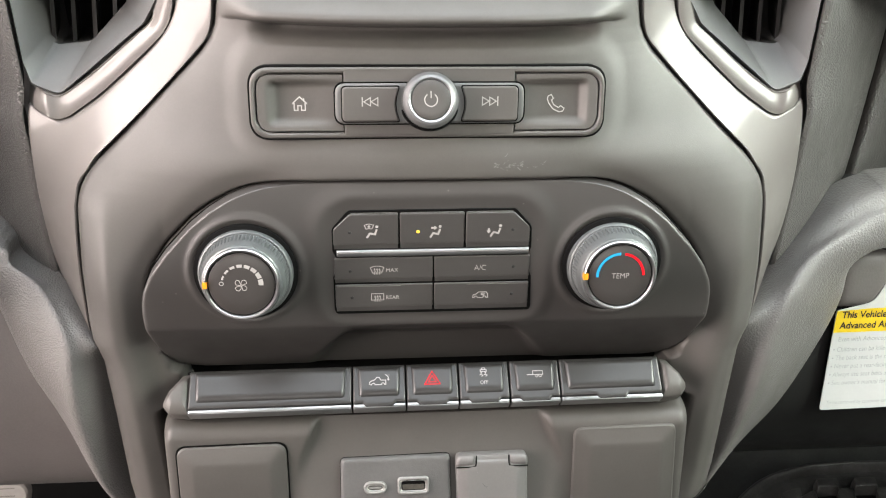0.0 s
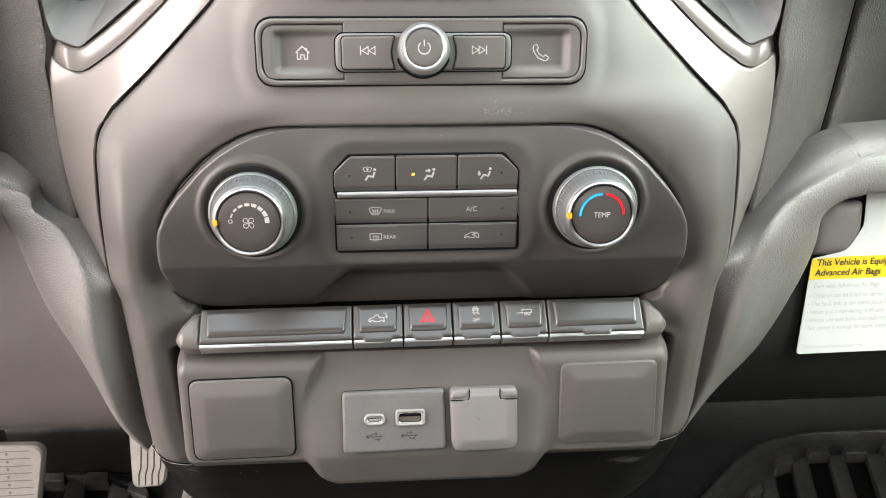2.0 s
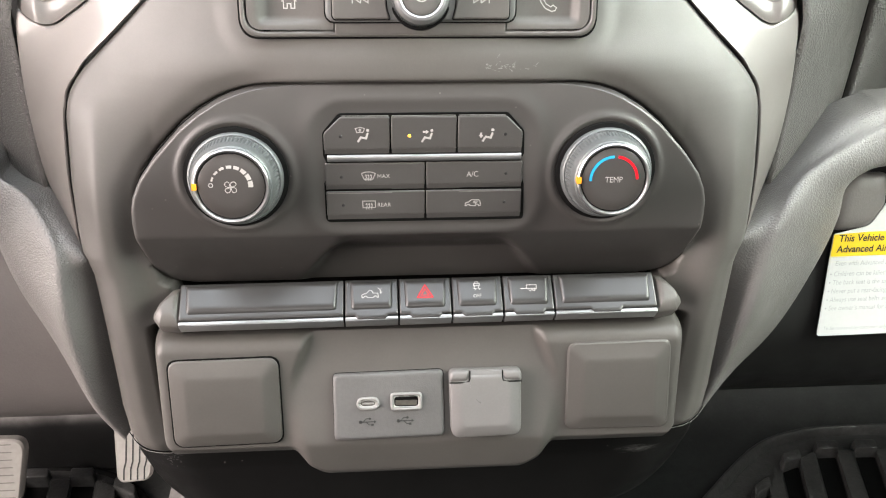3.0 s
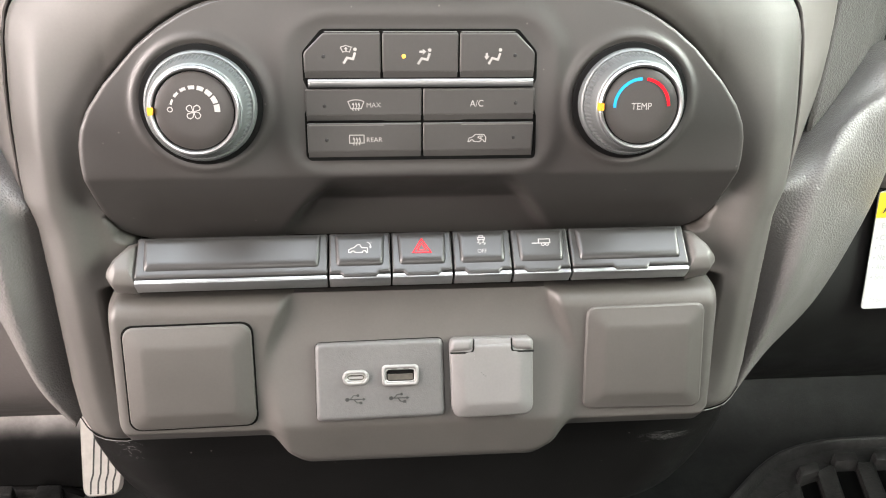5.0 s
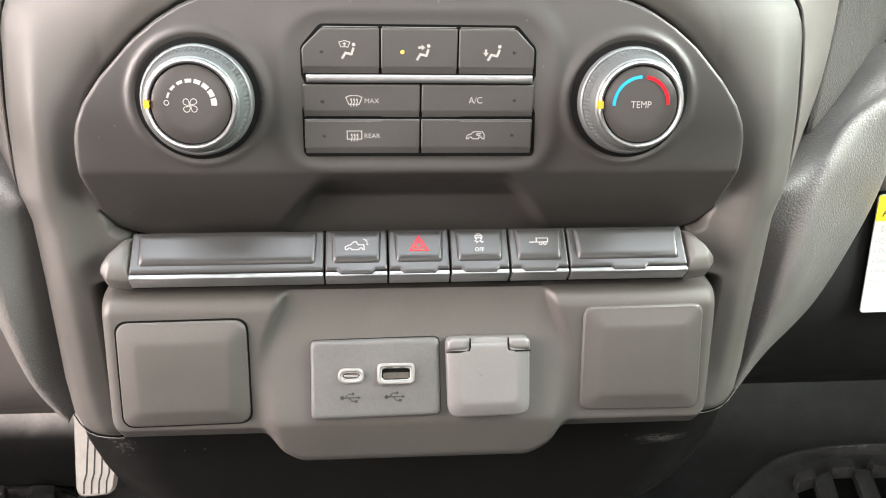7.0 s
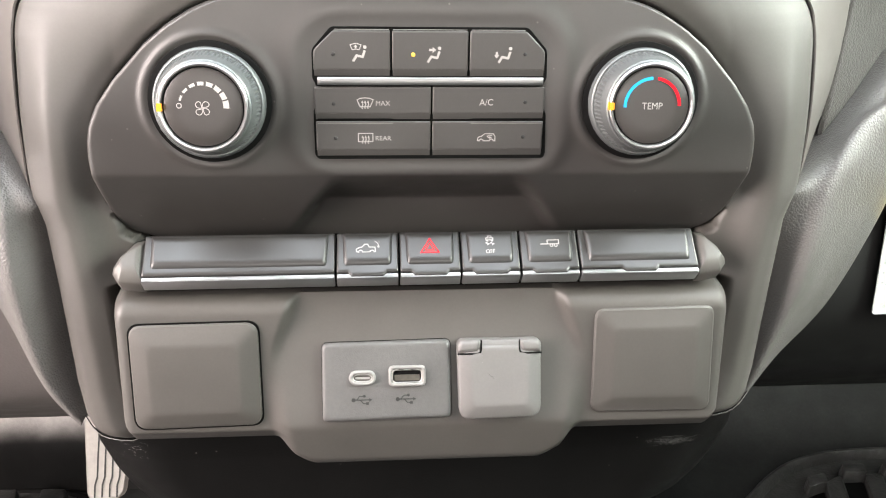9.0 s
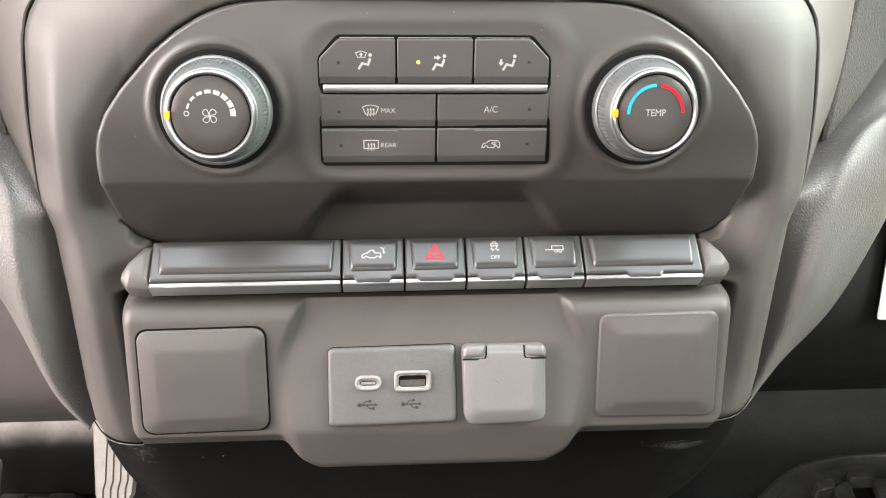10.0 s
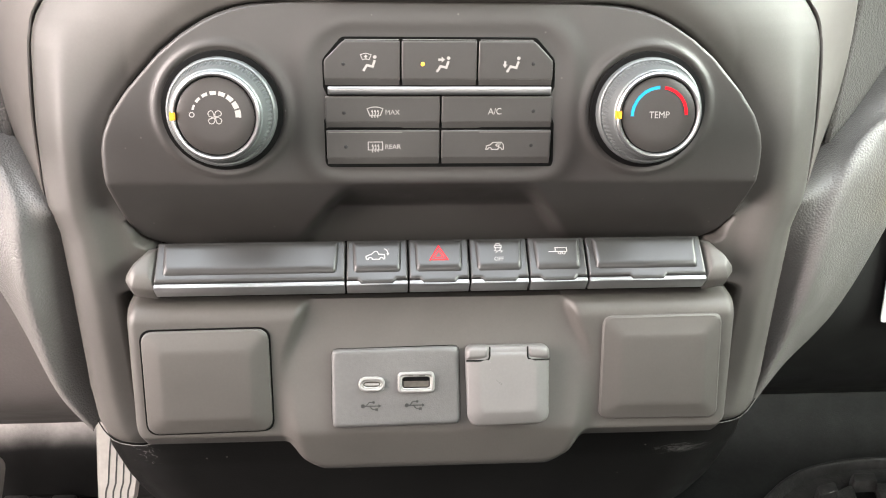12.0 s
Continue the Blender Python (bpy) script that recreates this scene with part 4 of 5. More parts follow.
base, f = knob(-0.0982, 0.6523, "round fan knob with a chrome ring")
for i in range(8):
    a, w, th = 158 - 21.8 * i, 13.5 + 0.7 * i, 0.0009 + 0.00022 * i
    pts = arc(0, 0.0003, 0.0098 + th / 2, a - w / 2, a + w / 2, 4) + arc(0, 0.0003, 0.0098 - th / 2, a + w / 2, a - w / 2, 4)
    part("scale_mark", patch(pts, f, 0.0002), INK, base)
part("scale_zero", stroke(arc(-0.0099, 0.0008, 0.0010, 0, 340, 14), 0.0004, f, 0.0002, True), INK, base)
g = mm(f)
fan = []
for q in range(4):
    a = radians(38 + 90 * q)
    c, s = math.cos(a) * 0.92, math.sin(a) * 0.92
    loop = [(0.3, 0.1), (0.9, 1.1), (2.0, 1.75), (3.2, 1.5), (3.75, 0.5), (3.5, -0.6), (2.6, -1.0), (1.4, -0.5)]
    fan.append(stroke([(x * c - y * s - 0.2, x * s + y * c - 0.3) for x, y in loop], 0.34, g, 0.0002, True))
part("icon", join(*fan), INK, base, "white fan mark")
base, f = knob(0.0962, 0.6528, "round temperature knob with a chrome ring")
part("cold_arc", stroke(arc(0, 0, 0.0122, 182, 92, 20), 0.0014, f), BLUE, base, "blue cold arc")
part("hot_arc", stroke(arc(0, 0, 0.0122, 82, 1, 20), 0.0014, f), RED, base, "red hot arc")
part("lettering", words("TEMP", 0.0043, f, 0.0002, 0.90), INK, base)

# ---- radio keys ----
RK = 0.22
R = on(0.4230, 0.755, RK)
rad = thing("radio_controls", "grey radio key strip with a knurled power knob", "control panel", (-0.002, 0.42, 0.722))
strip = rpoly([(-0.0905, 0.7222), (0.0858, 0.7222), (0.0858, 0.7560), (-0.0905, 0.7560)], 0.0085, 7)
part("gap_plate", plate(inset(strip, -0.0008), R, [(0, -0.006), (0, -0.0030)]), GAP, rad)
part("gap_ring", hoop(inset(strip, -0.0010), R, 0.0016, 0.0012, -0.004, 0.0002), GAP, rad)
part("frame", join(hoop(strip, R, 0.0026, 0.0030, -0.003, 0.0008), plate(rrect(-0.0446, 0.0402, 0.7228, 0.7554, 0.0005, 2), R, pillow(0.0030, 0.0006, -0.003))), PLASTIC, rad, "smooth grey frame")


def dished(x0, x1, z0, z1, side):
    """A finger key, hollow towards its outer end."""
    def at(u, v):
        x, z = x0 + (x1 - x0) * u, z0 + (z1 - z0) * v
        s = u if side > 0 else 1 - u
        c = roll((1 - s) * (x1 - x0), 0.0062)
        z = z0 + c + (z1 - z0 - 2 * c) * v
        e = ease((z - z0 - 0.0022) / 0.0030) * ease((z1 - 0.0022 - z) / 0.0030)
        hol = 0.0042 * e * ease((s + 0.25) / 0.95) * ease((0.90 - s) / 0.13)
        return R(x, z, 0.0028 - hol)
    return sheet(steps(0, 1, 48), steps(0, 1, 20), at, (0, 0.003, 0))


for x0, x1, side, lab in ((-0.0871, -0.0453, -1, "hollow grey home key"), (0.0409, 0.0824, 1, "hollow grey phone key")):
    k = part("key", dished(x0, x1, 0.7257, 0.7525, side), PLASTIC, rad, lab, 60)
    f = mm(spot(R, -0.0665 if side < 0 else 0.0617, 0.7385, RK))
    hh = 0.0012
    if side < 0:
        part("icon", join(stroke([(-3.6, 0.2), (0, 3.6), (3.6, 0.2)], 0.6, f, hh), stroke([(-2.7, 0.6), (-2.7, -3.0), (-0.9, -3.0), (-0.9, -0.8), (0.9, -0.8), (0.9, -3.0), (2.7, -3.0), (2.7, 0.6)], 0.55, f, hh),
             stroke([(2.1, 2.9), (2.1, 1.8)], 0.7, f, hh)), INK, k, "white house mark")
    else:
        part("icon", stroke([(p * 1.18, q * 1.18) for p, q in ((-3.6, 2.9), (-2.3, 3.5), (-1.3, 1.8), (-2.1, 1.1), (-1.0, -0.9), (1.1, -2.1), (1.9, -1.3), (3.5, -2.4), (2.9, -3.6), (1.4, -3.9), (-1.4, -2.6), (-3.2, -0.2), (-3.9, 1.7))], 0.5, f, hh, True), INK, k, "white handset mark")
mid = rpoly([(-0.0490, 0.7292), (0.0447, 0.7292), (0.0447, 0.7487), (-0.0490, 0.7487)], 0.0045, 5)
part("skip_gap", plate(inset(mid, -0.0006), R, [(0, 0.0), (0, 0.0038)]), GAP, rad)
part("skip_frame", plate(mid, R, pillow(0.0052, 0.0016, 0.0)), VENT, rad, "pale satin frame of the skip keys")
for x0, x1, sgn, lab in ((-0.0455, -0.0175, -1, "grey skip back key"), (0.0133, 0.0413, 1, "grey skip forward key")):
    near, bow = (x1, -0.0019) if sgn < 0 else (x0, 0.0019)
    side = [(near, 0.7306), (near + bow * 0.8, 0.7355), (near + bow, 0.7389), (near + bow * 0.8, 0.7423), (near, 0.7472)]
    out = rpoly([(x0, 0.7306)] + side + [(x0, 0.7472)] if sgn < 0 else [(x1, 0.7472)] + side[::-1] + [(x1, 0.7306)], [0.0020, 0.0008, 0.004, 0.004, 0.004, 0.0008, 0.0020], 4)
    part("key_gap", plate(inset(out, -0.0005), R, [(0, 0.002), (0, 0.0056)]), GAP, rad)
    k = part("key", plate(out, R, pillow(0.0066, 0.0008, 0.002)), PLASTIC, rad, lab)
    f = mm(spot(R, (x0 + x1) / 2 + (0.0002 if sgn > 0 else -0.0004), 0.7402, RK))
    tri = lambda x: stroke([(x * sgn, -2.0), (x * sgn + 3.3 * sgn, 0), (x * sgn, 2.0)], 0.5, f, 0.0068, True)  # noqa: E731
    part("icon", join(tri(-3.9), tri(-0.3), stroke([(3.7 * sgn, -2.3), (3.7 * sgn, 2.3)], 0.6, f, 0.0068)), INK, k, "white skip mark")
pf = spot(on(0.4195, 0.7397, 0.40), -0.0024, 0.7397, 0.40)
pk = part("power_knob", turned([(0.0152, -0.004), (0.0152, 0.0040), (0.0148, 0.0044)], pf, 48), GAP, rad, "round knurled power knob")
n, verts, faces = 240, [], []
prof = [(0.0139, 0.000), (0.0140, 0.004), (0.0138, 0.0105), (0.0135, 0.0118), (0.0129, 0.0138), (0.0119, 0.0151), (0.0107, 0.0155), (0.0099, 0.0150), (0.0096, 0.0140)]
for j, (r, h) in enumerate(prof):
    for i in range(n):
        a = 2 * math.pi * i / n
        rr = r - (0.0008 if (i % 3 == 0 and 1 <= j <= 2) else 0)
        verts.append(pf(rr * math.cos(a), rr * math.sin(a), h))
for j in range(len(prof) - 1):
    faces += [[j * n + i, j * n + (i + 1) % n, (j + 1) * n + (i + 1) % n, (j + 1) * n + i] for i in range(n)]
part("knurled_grip", (verts[:4 * n], faces[:3 * n]), SATIN, pk, "grey knurled metal grip", 18)
part("bright_ring", (verts[3 * n:], faces[:len(faces) - 3 * n]), RING, pk, "bright bevelled metal ring", 30)
part("face", turned([(0.0098, 0.0135), (0.0096, 0.0146), (0.0090, 0.0150), (0.005, 0.0151)], pf, 48), KNOBFACE, pk)
part("icon", join(stroke(arc(0, 0, 0.0031, 125, 415, 22), 0.00055, pf, 0.0153), stroke([(0, 0.0008), (0, 0.0042)], 0.00055, pf, 0.0153)), INK, pk, "white power mark")

# ---- row of toggle switches ----
WK = 1.45


def W(x, z, h=0.0):
    return on(0.3992 + 0.009 * x, 0.5760, WK)(x, z - 0.0021, h)


row = thing("switch_row", "row of satin black toggle switches with chrome lips", "switch panel", (0, 0.40, 0.567))
part("gap_bed", plate(rrect(-0.1385, 0.1355, 0.5720, 0.5860, 0.001, 2), W, [(0, -0.012), (0, -0.0035)]), GAP, row)
part("row_shadow_gap", sheet(steps(-0.144, 0.142, 4), steps(0.560, 0.5830, 3), lambda x, z: (x, 0.4345, z)), GAP, row)
EDGE = [-0.1365, -0.0452, -0.0147, 0.0155, 0.0448, 0.0742, 0.1342]
Z0, Z1 = 0.5727, 0.5850


def toggle(x0, x1, tab, lab):
    g = 0.00045
    w = x1 - x0
    c = (x0 + x1) / 2
    pts = [(x0 + g, Z0), (x1 - g, Z0), (x1 - g, Z1), (x0 + g, Z1)]
    rad = 0.0006
    if tab:
        t = min(0.0085, w * 0.3)
        pts = [(x0 + g, Z0), (c - t - 0.001, Z0), (c - t + 0.0008, Z0 - 0.0012), (c + t - 0.0008, Z0 - 0.0012), (c + t + 0.001, Z0), (x1 - g, Z0), (x1 - g, Z1), (x0 + g, Z1)]
        rad = [0.0006, 0.0005, 0.0005, 0.0005, 0.0005, 0.0006, 0.0006, 0.0006]
    k = part("switch", plate(rpoly(pts, rad, 3), W, pillow(0.0020, 0.0010, -0.004)), SWITCH, row, lab)
    m = min(0.0042, w * 0.12)
    inner = rpoly([(x0 + m, Z0 + 0.0018), (x1 - m, Z0 + 0.0018), (x1 - m * 0.8, Z1 - 0.0004), (x0 + m * 0.8, Z1 - 0.0004)], [0.0016, 0.0016, 0.0004, 0.0004], 4)
    part("key_face", plate(inner, W, [(0, 0.0015), (0.0004, 0.0026), (0.0011, 0.0034), (0.0020, 0.0037), (0.0026, 0.0037)]), SWITCH, k)
    lip = rpoly([(x0 + g, Z0 - 0.0018), (x1 - g, Z0 - 0.0018), (x1 - g, Z0 - 0.0001), (x0 + g, Z0 - 0.0001)], 0.0004, 2)
    part("chrome_lip", plate(lip, W, [(0, -0.007), (0, 0.0002), (0.0003, 0.0010), (0.0009, 0.0012)]), LIP, k, "bright chrome lip")
    return k, c


sw = []
for i, lab in enumerate(("wide blank satin black switch cover", "tailgate release switch", "red hazard light switch", "stability control switch", "trailer brake switch", "wide blank satin black switch cover")):
    sw.append(toggle(EDGE[i], EDGE[i + 1], i > 0, lab))
WH = 0.0039
f = mm(spot(W, -0.0300, 0.5794, WK))
truck = [(-5.2, -1.9), (-5.3, -0.5), (-3.9, 0.3), (-2.5, 0.7), (-1.2, 2.2), (0.2, 2.2), (0.9, 0.6), (3.7, 0.5), (3.9, -2.0)] + arc(2.3, -2.1, 1.0, 0, 180, 6) + arc(-3.2, -2.1, 1.0, 0, 180, 6)
part("icon", join(stroke(truck, 0.48, f, WH, True), stroke(arc(2.9, 1.2, 2.5, 75, -15, 8), 0.45, f, WH), patch([(4.6, 1.2), (6.2, 1.0), (5.2, 0.0)], f, WH)), INK, sw[1][0], "white pickup tailgate mark")
f = mm(spot(W, 0.0003, 0.5796, WK))
part("icon", join(stroke([(-4.4, -3.2), (4.4, -3.2), (0, 4.4)], 0.52, f, WH, True), stroke([(-2.2, -1.9), (2.2, -1.9), (0, 1.9)], 0.42, f, WH, True)), RED, sw[2][0], "red hazard triangle")
f = mm(spot(W, 0.0298, 0.5809, WK))
part("icon", join(stroke([(-1.1, 1.9), (-0.8, 3.0), (0.8, 3.0), (1.1, 1.9)], 0.45, f, WH), stroke([(-1.7, 1.9), (1.7, 1.9), (1.7, 0.8), (-1.7, 0.8)], 0.5, f, WH, True), dot(-1.2, 0.4, 0.45, f, WH), dot(1.2, 0.4, 0.45, f, WH),
     stroke([(-1.0, -0.2), (-1.9, -0.9), (-0.3, -1.3), (-1.2, -2.1)], 0.42, f, WH), stroke([(1.4, -0.2), (0.5, -0.9), (2.1, -1.3), (1.2, -2.1)], 0.42, f, WH)), INK, sw[3][0], "white skidding car mark")
part("lettering", words("OFF", 0.0030, spot(W, 0.0299, 0.5777, WK), WH, 0.9), INK, sw[3][0])
f = mm(spot(W, 0.0597, 0.5801, WK))
part("icon", join(stroke([(-1.3, -0.6), (-1.3, 1.6), (4.4, 1.6), (4.4, -0.6)], 0.45, f, WH, True), stroke([(-4.8, -0.6), (-1.3, -0.6)], 0.5, f, WH), stroke(arc(0.7, -1.35, 0.72, 0, 340, 12), 0.38, f, WH, True), stroke(arc(2.8, -1.35, 0.72, 0, 340, 12), 0.38, f, WH, True)), INK, sw[4][0], "white trailer mark")


def end_cap(s):
    """The wedge that closes the row at one end."""
    x = lambda a: s * a + (-0.0012 if s > 0 else 0)  # noqa: E731
    pts = rpoly([(x(0.1352), 0.5710), (x(0.1470), 0.5720), (x(0.1512), 0.5750), (x(0.1480), 0.5795), (x(0.1405), 0.5845), (x(0.1352), 0.5850)], [0.0006, 0.0012, 0.0014, 0.0014, 0.0014, 0.0006], 3)
    return plate(pts, W, [(0, -0.010), (0, -0.0030), (0.0006, -0.0012), (0.0030, 0.0016), (0.0038, 0.0021), (0.0048, 0.0023)])


part("end_cap", end_cap(-1), PLASTIC, row, "rounded grey end cap", 60)
part("end_cap", end_cap(1), PLASTIC, row, "rounded grey end cap", 60)

# ---- lower panel with ports and covers ----
low = thing("port_panel", "grey lower stack panel with ports between two square covers", "port panel", (0, 0.39, 0.478))
pod_y = lambda z: 0.388 + 0.20 * (z - 0.549)  # noqa: E731
tongue_y = lambda z: 0.388 + 0.43 * (z - 0.534)  # noqa: E731


def low_bottom(x):
    a = abs(x + 0.0005)
    return 0.4662 + 0.0110 * ease((a - 0.056) / 0.021) + 0.004 * ease((a - 0.146) / 0.006) ** 2


def low_at(x, v):
    a = abs(x)
    z0, z1 = low_bottom(x), 0.5570 - 0.003 * ease((a - 0.146) / 0.006) ** 2
    z = z0 + (z1 - z0) * v
    m = 0.066 + 0.010 * ease((0.560 - z) / 0.035) - 0.003 * ease((0.510 - z) / 0.03)
    wide = 0.0035 + 0.0025 * ease((0.535 - z) / 0.03)
    k = ease((a - m + wide) / (2 * wide))
    t = 0.4945 - z
    bend = 0.50 * (math.sqrt(t * t + 0.0000040) + t) / 2
    y = (tongue_y(z) + bend) * (1 - k) + pod_y(z) * k
    y += roll(z - z0, 0.0080) * (1 - k) + (roll(z - z0, 0.0050) + 0.95 * max(0.0, z0 + 0.0125 - z)) * k + roll((z1 - z), 0.0075) * k + roll(0.1525 - a, 0.0055)
    return (x, y, z)


part("panel_body", sheet([round(v, 5) for v in steps(-0.1525, 0.1525, 220)], steps(0, 1, 80), low_at, (0, 0.03, 0)), DIM_PLASTIC, low, "moulded grey panel body", 60)
D = on(0.388, 0.549, 0.20)
U = on(0.388, 0.534, 0.43)
left = rpoly([(-0.1452, 0.4925), (-0.0834, 0.4935), (-0.0836, 0.5468), (-0.1450, 0.5460)], 0.0055, 6)
part("cover_gap", plate(inset(left, -0.0009), D, [(0, -0.002), (0, 0.0004)]), GAP, low)
part("square_cover", plate(left, D, [(0, -0.001), (0, 0.0010), (0.0006, 0.0019), (0.0015, 0.0023), (0.0080, 0.0050), (0.0095, 0.0053), (0.011, 0.0054)]), DIM_PLASTIC, low, "square grey blank cover with a dark gap", 30)
right = rpoly([(0.0833, 0.4952), (0.1462, 0.4944), (0.1440, 0.5512), (0.0827, 0.5504)], 0.0045, 6)
part("square_cover", plate(right, D, [(0, -0.001), (0.0002, 0.0008), (0.0010, 0.0016), (0.0022, 0.0018), (0.0085, 0.0044), (0.0100, 0.0047), (0.012, 0.0048)]), DIM_PLASTIC, low, "square grey blank cover moulded flush", 30)

usb = part("port_plate", plate(rpoly([(-0.0531, 0.4973), (0.0110, 0.4982), (0.0104, 0.5344), (-0.0532, 0.5336)], 0.0025, 5), U, [(0, -0.003), (0, 0.0018), (0.0007, 0.0030), (0.0016, 0.0034), (0.0026, 0.0035)]), USBPLATE, low, "textured charcoal plate with two ports")
part("plate_gap", plate(rpoly([(-0.0534, 0.4970), (0.0114, 0.4979), (0.0108, 0.5348), (-0.0535, 0.5339)], 0.003, 5), U, [(0, -0.003), (0, 0.0003)]), GAP, low)


def port(cx, cz, w, h, r, lab, wide):
    f = spot(U, cx, cz, 0.43)
    o = rrect(-w / 2, w / 2, -h / 2, h / 2, r, 7)
    p = part("port", hoop(o, f, 0.0017, 0.0052, 0.0, 0.0006), PORT, usb, lab)
    hole = inset(o, 0.0017)
    part("socket", plate(hole, f, [(0, 0.0), (0, 0.0037)]), GAP if wide else SOCKET, p)
    part("shell", hoop(hole, f, 0.0006, 0.0048, 0.0, 0.0002), STEEL, p, "metal socket shell")
    if wide:
        part("contact_tongue", plate(rrect(-w / 2 + 0.0029, w / 2 - 0.0029, -0.0024, 0.0006, 0.0002, 2), f, [(0, 0.002), (0, 0.0041)]), SOCKET, p, "dull brown contact tongue")
        part("shell_spring", join(*[stroke([(a - 0.0014, 0.0034), (a + 0.0014, 0.0034)], 0.0004, f, 0.0049) for a in (-0.003, 0.003)]), BUTTON, p)
    else:
        part("contact_tongue", plate(rrect(-w / 2 + 0.0030, w / 2 - 0.0030, -0.0006, 0.0006, 0.0004, 3), f, [(0, 0.002), (0, 0.0043)]), PORT, p, "bright contact tongue")
    return p


port(-0.0333, 0.5178, 0.0132, 0.0074, 0.0037, "small oval port with a pale rim", False)
port(-0.0112, 0.5183, 0.0184, 0.0104, 0.0022, "rectangular port with a pale rim", True)
for cx in (-0.0335, -0.0117):
    f = mm(spot(U, cx, 0.5076, 0.43))
    h = 0.0038
    part("port_mark", join(stroke([(-4.6, 0.0), (3.6, 0.0)], 0.5, f, h), patch([(3.4, -0.9), (4.9, 0), (3.4, 0.9)], f, h), dot(-4.3, 0, 1.0, f, h), stroke([(-2.8, 0), (-1.2, 1.9), (0.8, 1.9)], 0.45, f, h), dot(1.0, 1.9, 0.7, f, h),
         stroke([(-1.0, 0), (0.6, -1.8), (2.0, -1.8)], 0.45, f, h), patch([(1.8, -2.5), (3.2, -2.5), (3.2, -1.2), (1.8, -1.2)], f, h)), DARKINK, usb, "dark moulded port mark")

cap_out = rpoly([(0.0147, 0.4974), (0.0557, 0.4980), (0.0556, 0.5345), (0.0134, 0.5345)], 0.0050, 6)
cap = part("socket_cap", plate(cap_out, U, [(0, -0.002), (0, 0.0044), (0.0006, 0.0056), (0.0014, 0.0062), (0.0060, 0.0076), (0.0066, 0.0078), (0.0080, 0.0078)]), CAP, low, "pale grey rubber cap over the power socket", 24)
part("neck", sheet(steps(0.0258, 0.0440, 4), steps(0.5230, 0.5324, 10), lambda x, z: U(x, z, 0.0079 - roll(0.5324 - z, 0.0022)), (0, 0.006, 0)), CAP, cap, "", 45)
for s, x0, x1 in ((0, 0.0136, 0.0252), (1, 0.0446, 0.0556)):
    o = rpoly([(x0, 0.5286), (x1, 0.5286), (x1, 0.5346), (x0, 0.5346)], [0.0008, 0.0025, 0.0010, 0.0042] if not s else [0.0025, 0.0008, 0.0042, 0.0010], 5)
    line = [(x0, 0.5283), (x1 - 0.0018, 0.5283), (x1 - 0.0004, 0.5288), (x1 + 0.0002, 0.5301), (x1 + 0.0002, 0.5345)] if not s else [(x1, 0.5283), (x0 + 0.0018, 0.5283), (x0 + 0.0004, 0.5288), (x0 - 0.0002, 0.5301), (x0 - 0.0002, 0.5345)]
    part("hinge_gap", stroke(line, 0.0008, U, 0.0076), GAP, cap)
    part("hinge_block", plate(o, U, [(0, 0.0), (0, 0.0060), (0.0006, 0.0072), (0.0014, 0.0078), (0.0022, 0.0080)]), CAP, cap, "", 45)
cf = spot(U, 0.0300, 0.5165, 0.43)
part("scratch", join(stroke([(-0.0012, 0.0030), (0.0004, 0.0012), (0.0016, 0.0004)], 0.0002, cf, 0.0081), stroke([(0.0, 0.0018), (0.0018, 0.0010)], 0.00015, cf, 0.0081)), BUTTON, cap)

# ---- scuffs and the painted glint where the columns meet the box ----
def on_bezel(x, z, h=0.0):
    return Vector((x, bezel_y(x, z) - h, z))


rnd = random.Random(11)
marks = []
for i in range(34):
    x, z = 0.0400 + rnd.gauss(0, 0.006), 0.7080 + rnd.gauss(0, 0.0014)
    a, l = rnd.uniform(-0.9, 0.9), rnd.uniform(0.0006, 0.0022)
    marks.append(stroke([(x, z), (x + l * math.cos(a), z + l * math.sin(a))], rnd.uniform(0.00010, 0.00024), on_bezel, 0.0003))
part("scuff_marks", join(*marks), FAINT, dash, "pale scuff marks on the bezel")


def box_y(x, z):
    return 0.4035 + 0.10 * max(0, 0.45 - z) + roll(box_half(z) - abs(x), 0.046) * 0.62 + roll(z - 0.389, 0.014)


def on_box(x, z, h=0.0):
    return Vector((x, box_y(x, z) - h, z))


for right in (0, 1):
    marks = []
    for i in range(150 if right else 44):
        x, z = ((0.141 + rnd.gauss(0, 0.0060), 0.4520 + rnd.gauss(0, 0.0014)) if right else (-0.158 + rnd.gauss(0, 0.004), 0.4590 + rnd.gauss(0, 0.004)))
        a, l = (rnd.uniform(0.0, 0.35), rnd.uniform(0.0010, 0.0045)) if right else (rnd.uniform(-1.2, 0.2), rnd.uniform(0.0005, 0.0015))
        marks.append(stroke([(x, z), (x + l * math.cos(a), z + l * math.sin(a))], rnd.uniform(0.00007, 0.00018), on_box, 0.0003))
    part("box_scuff", join(*marks), RUBBED if right else SCUFF, dash, "pale scuffs on the black box")
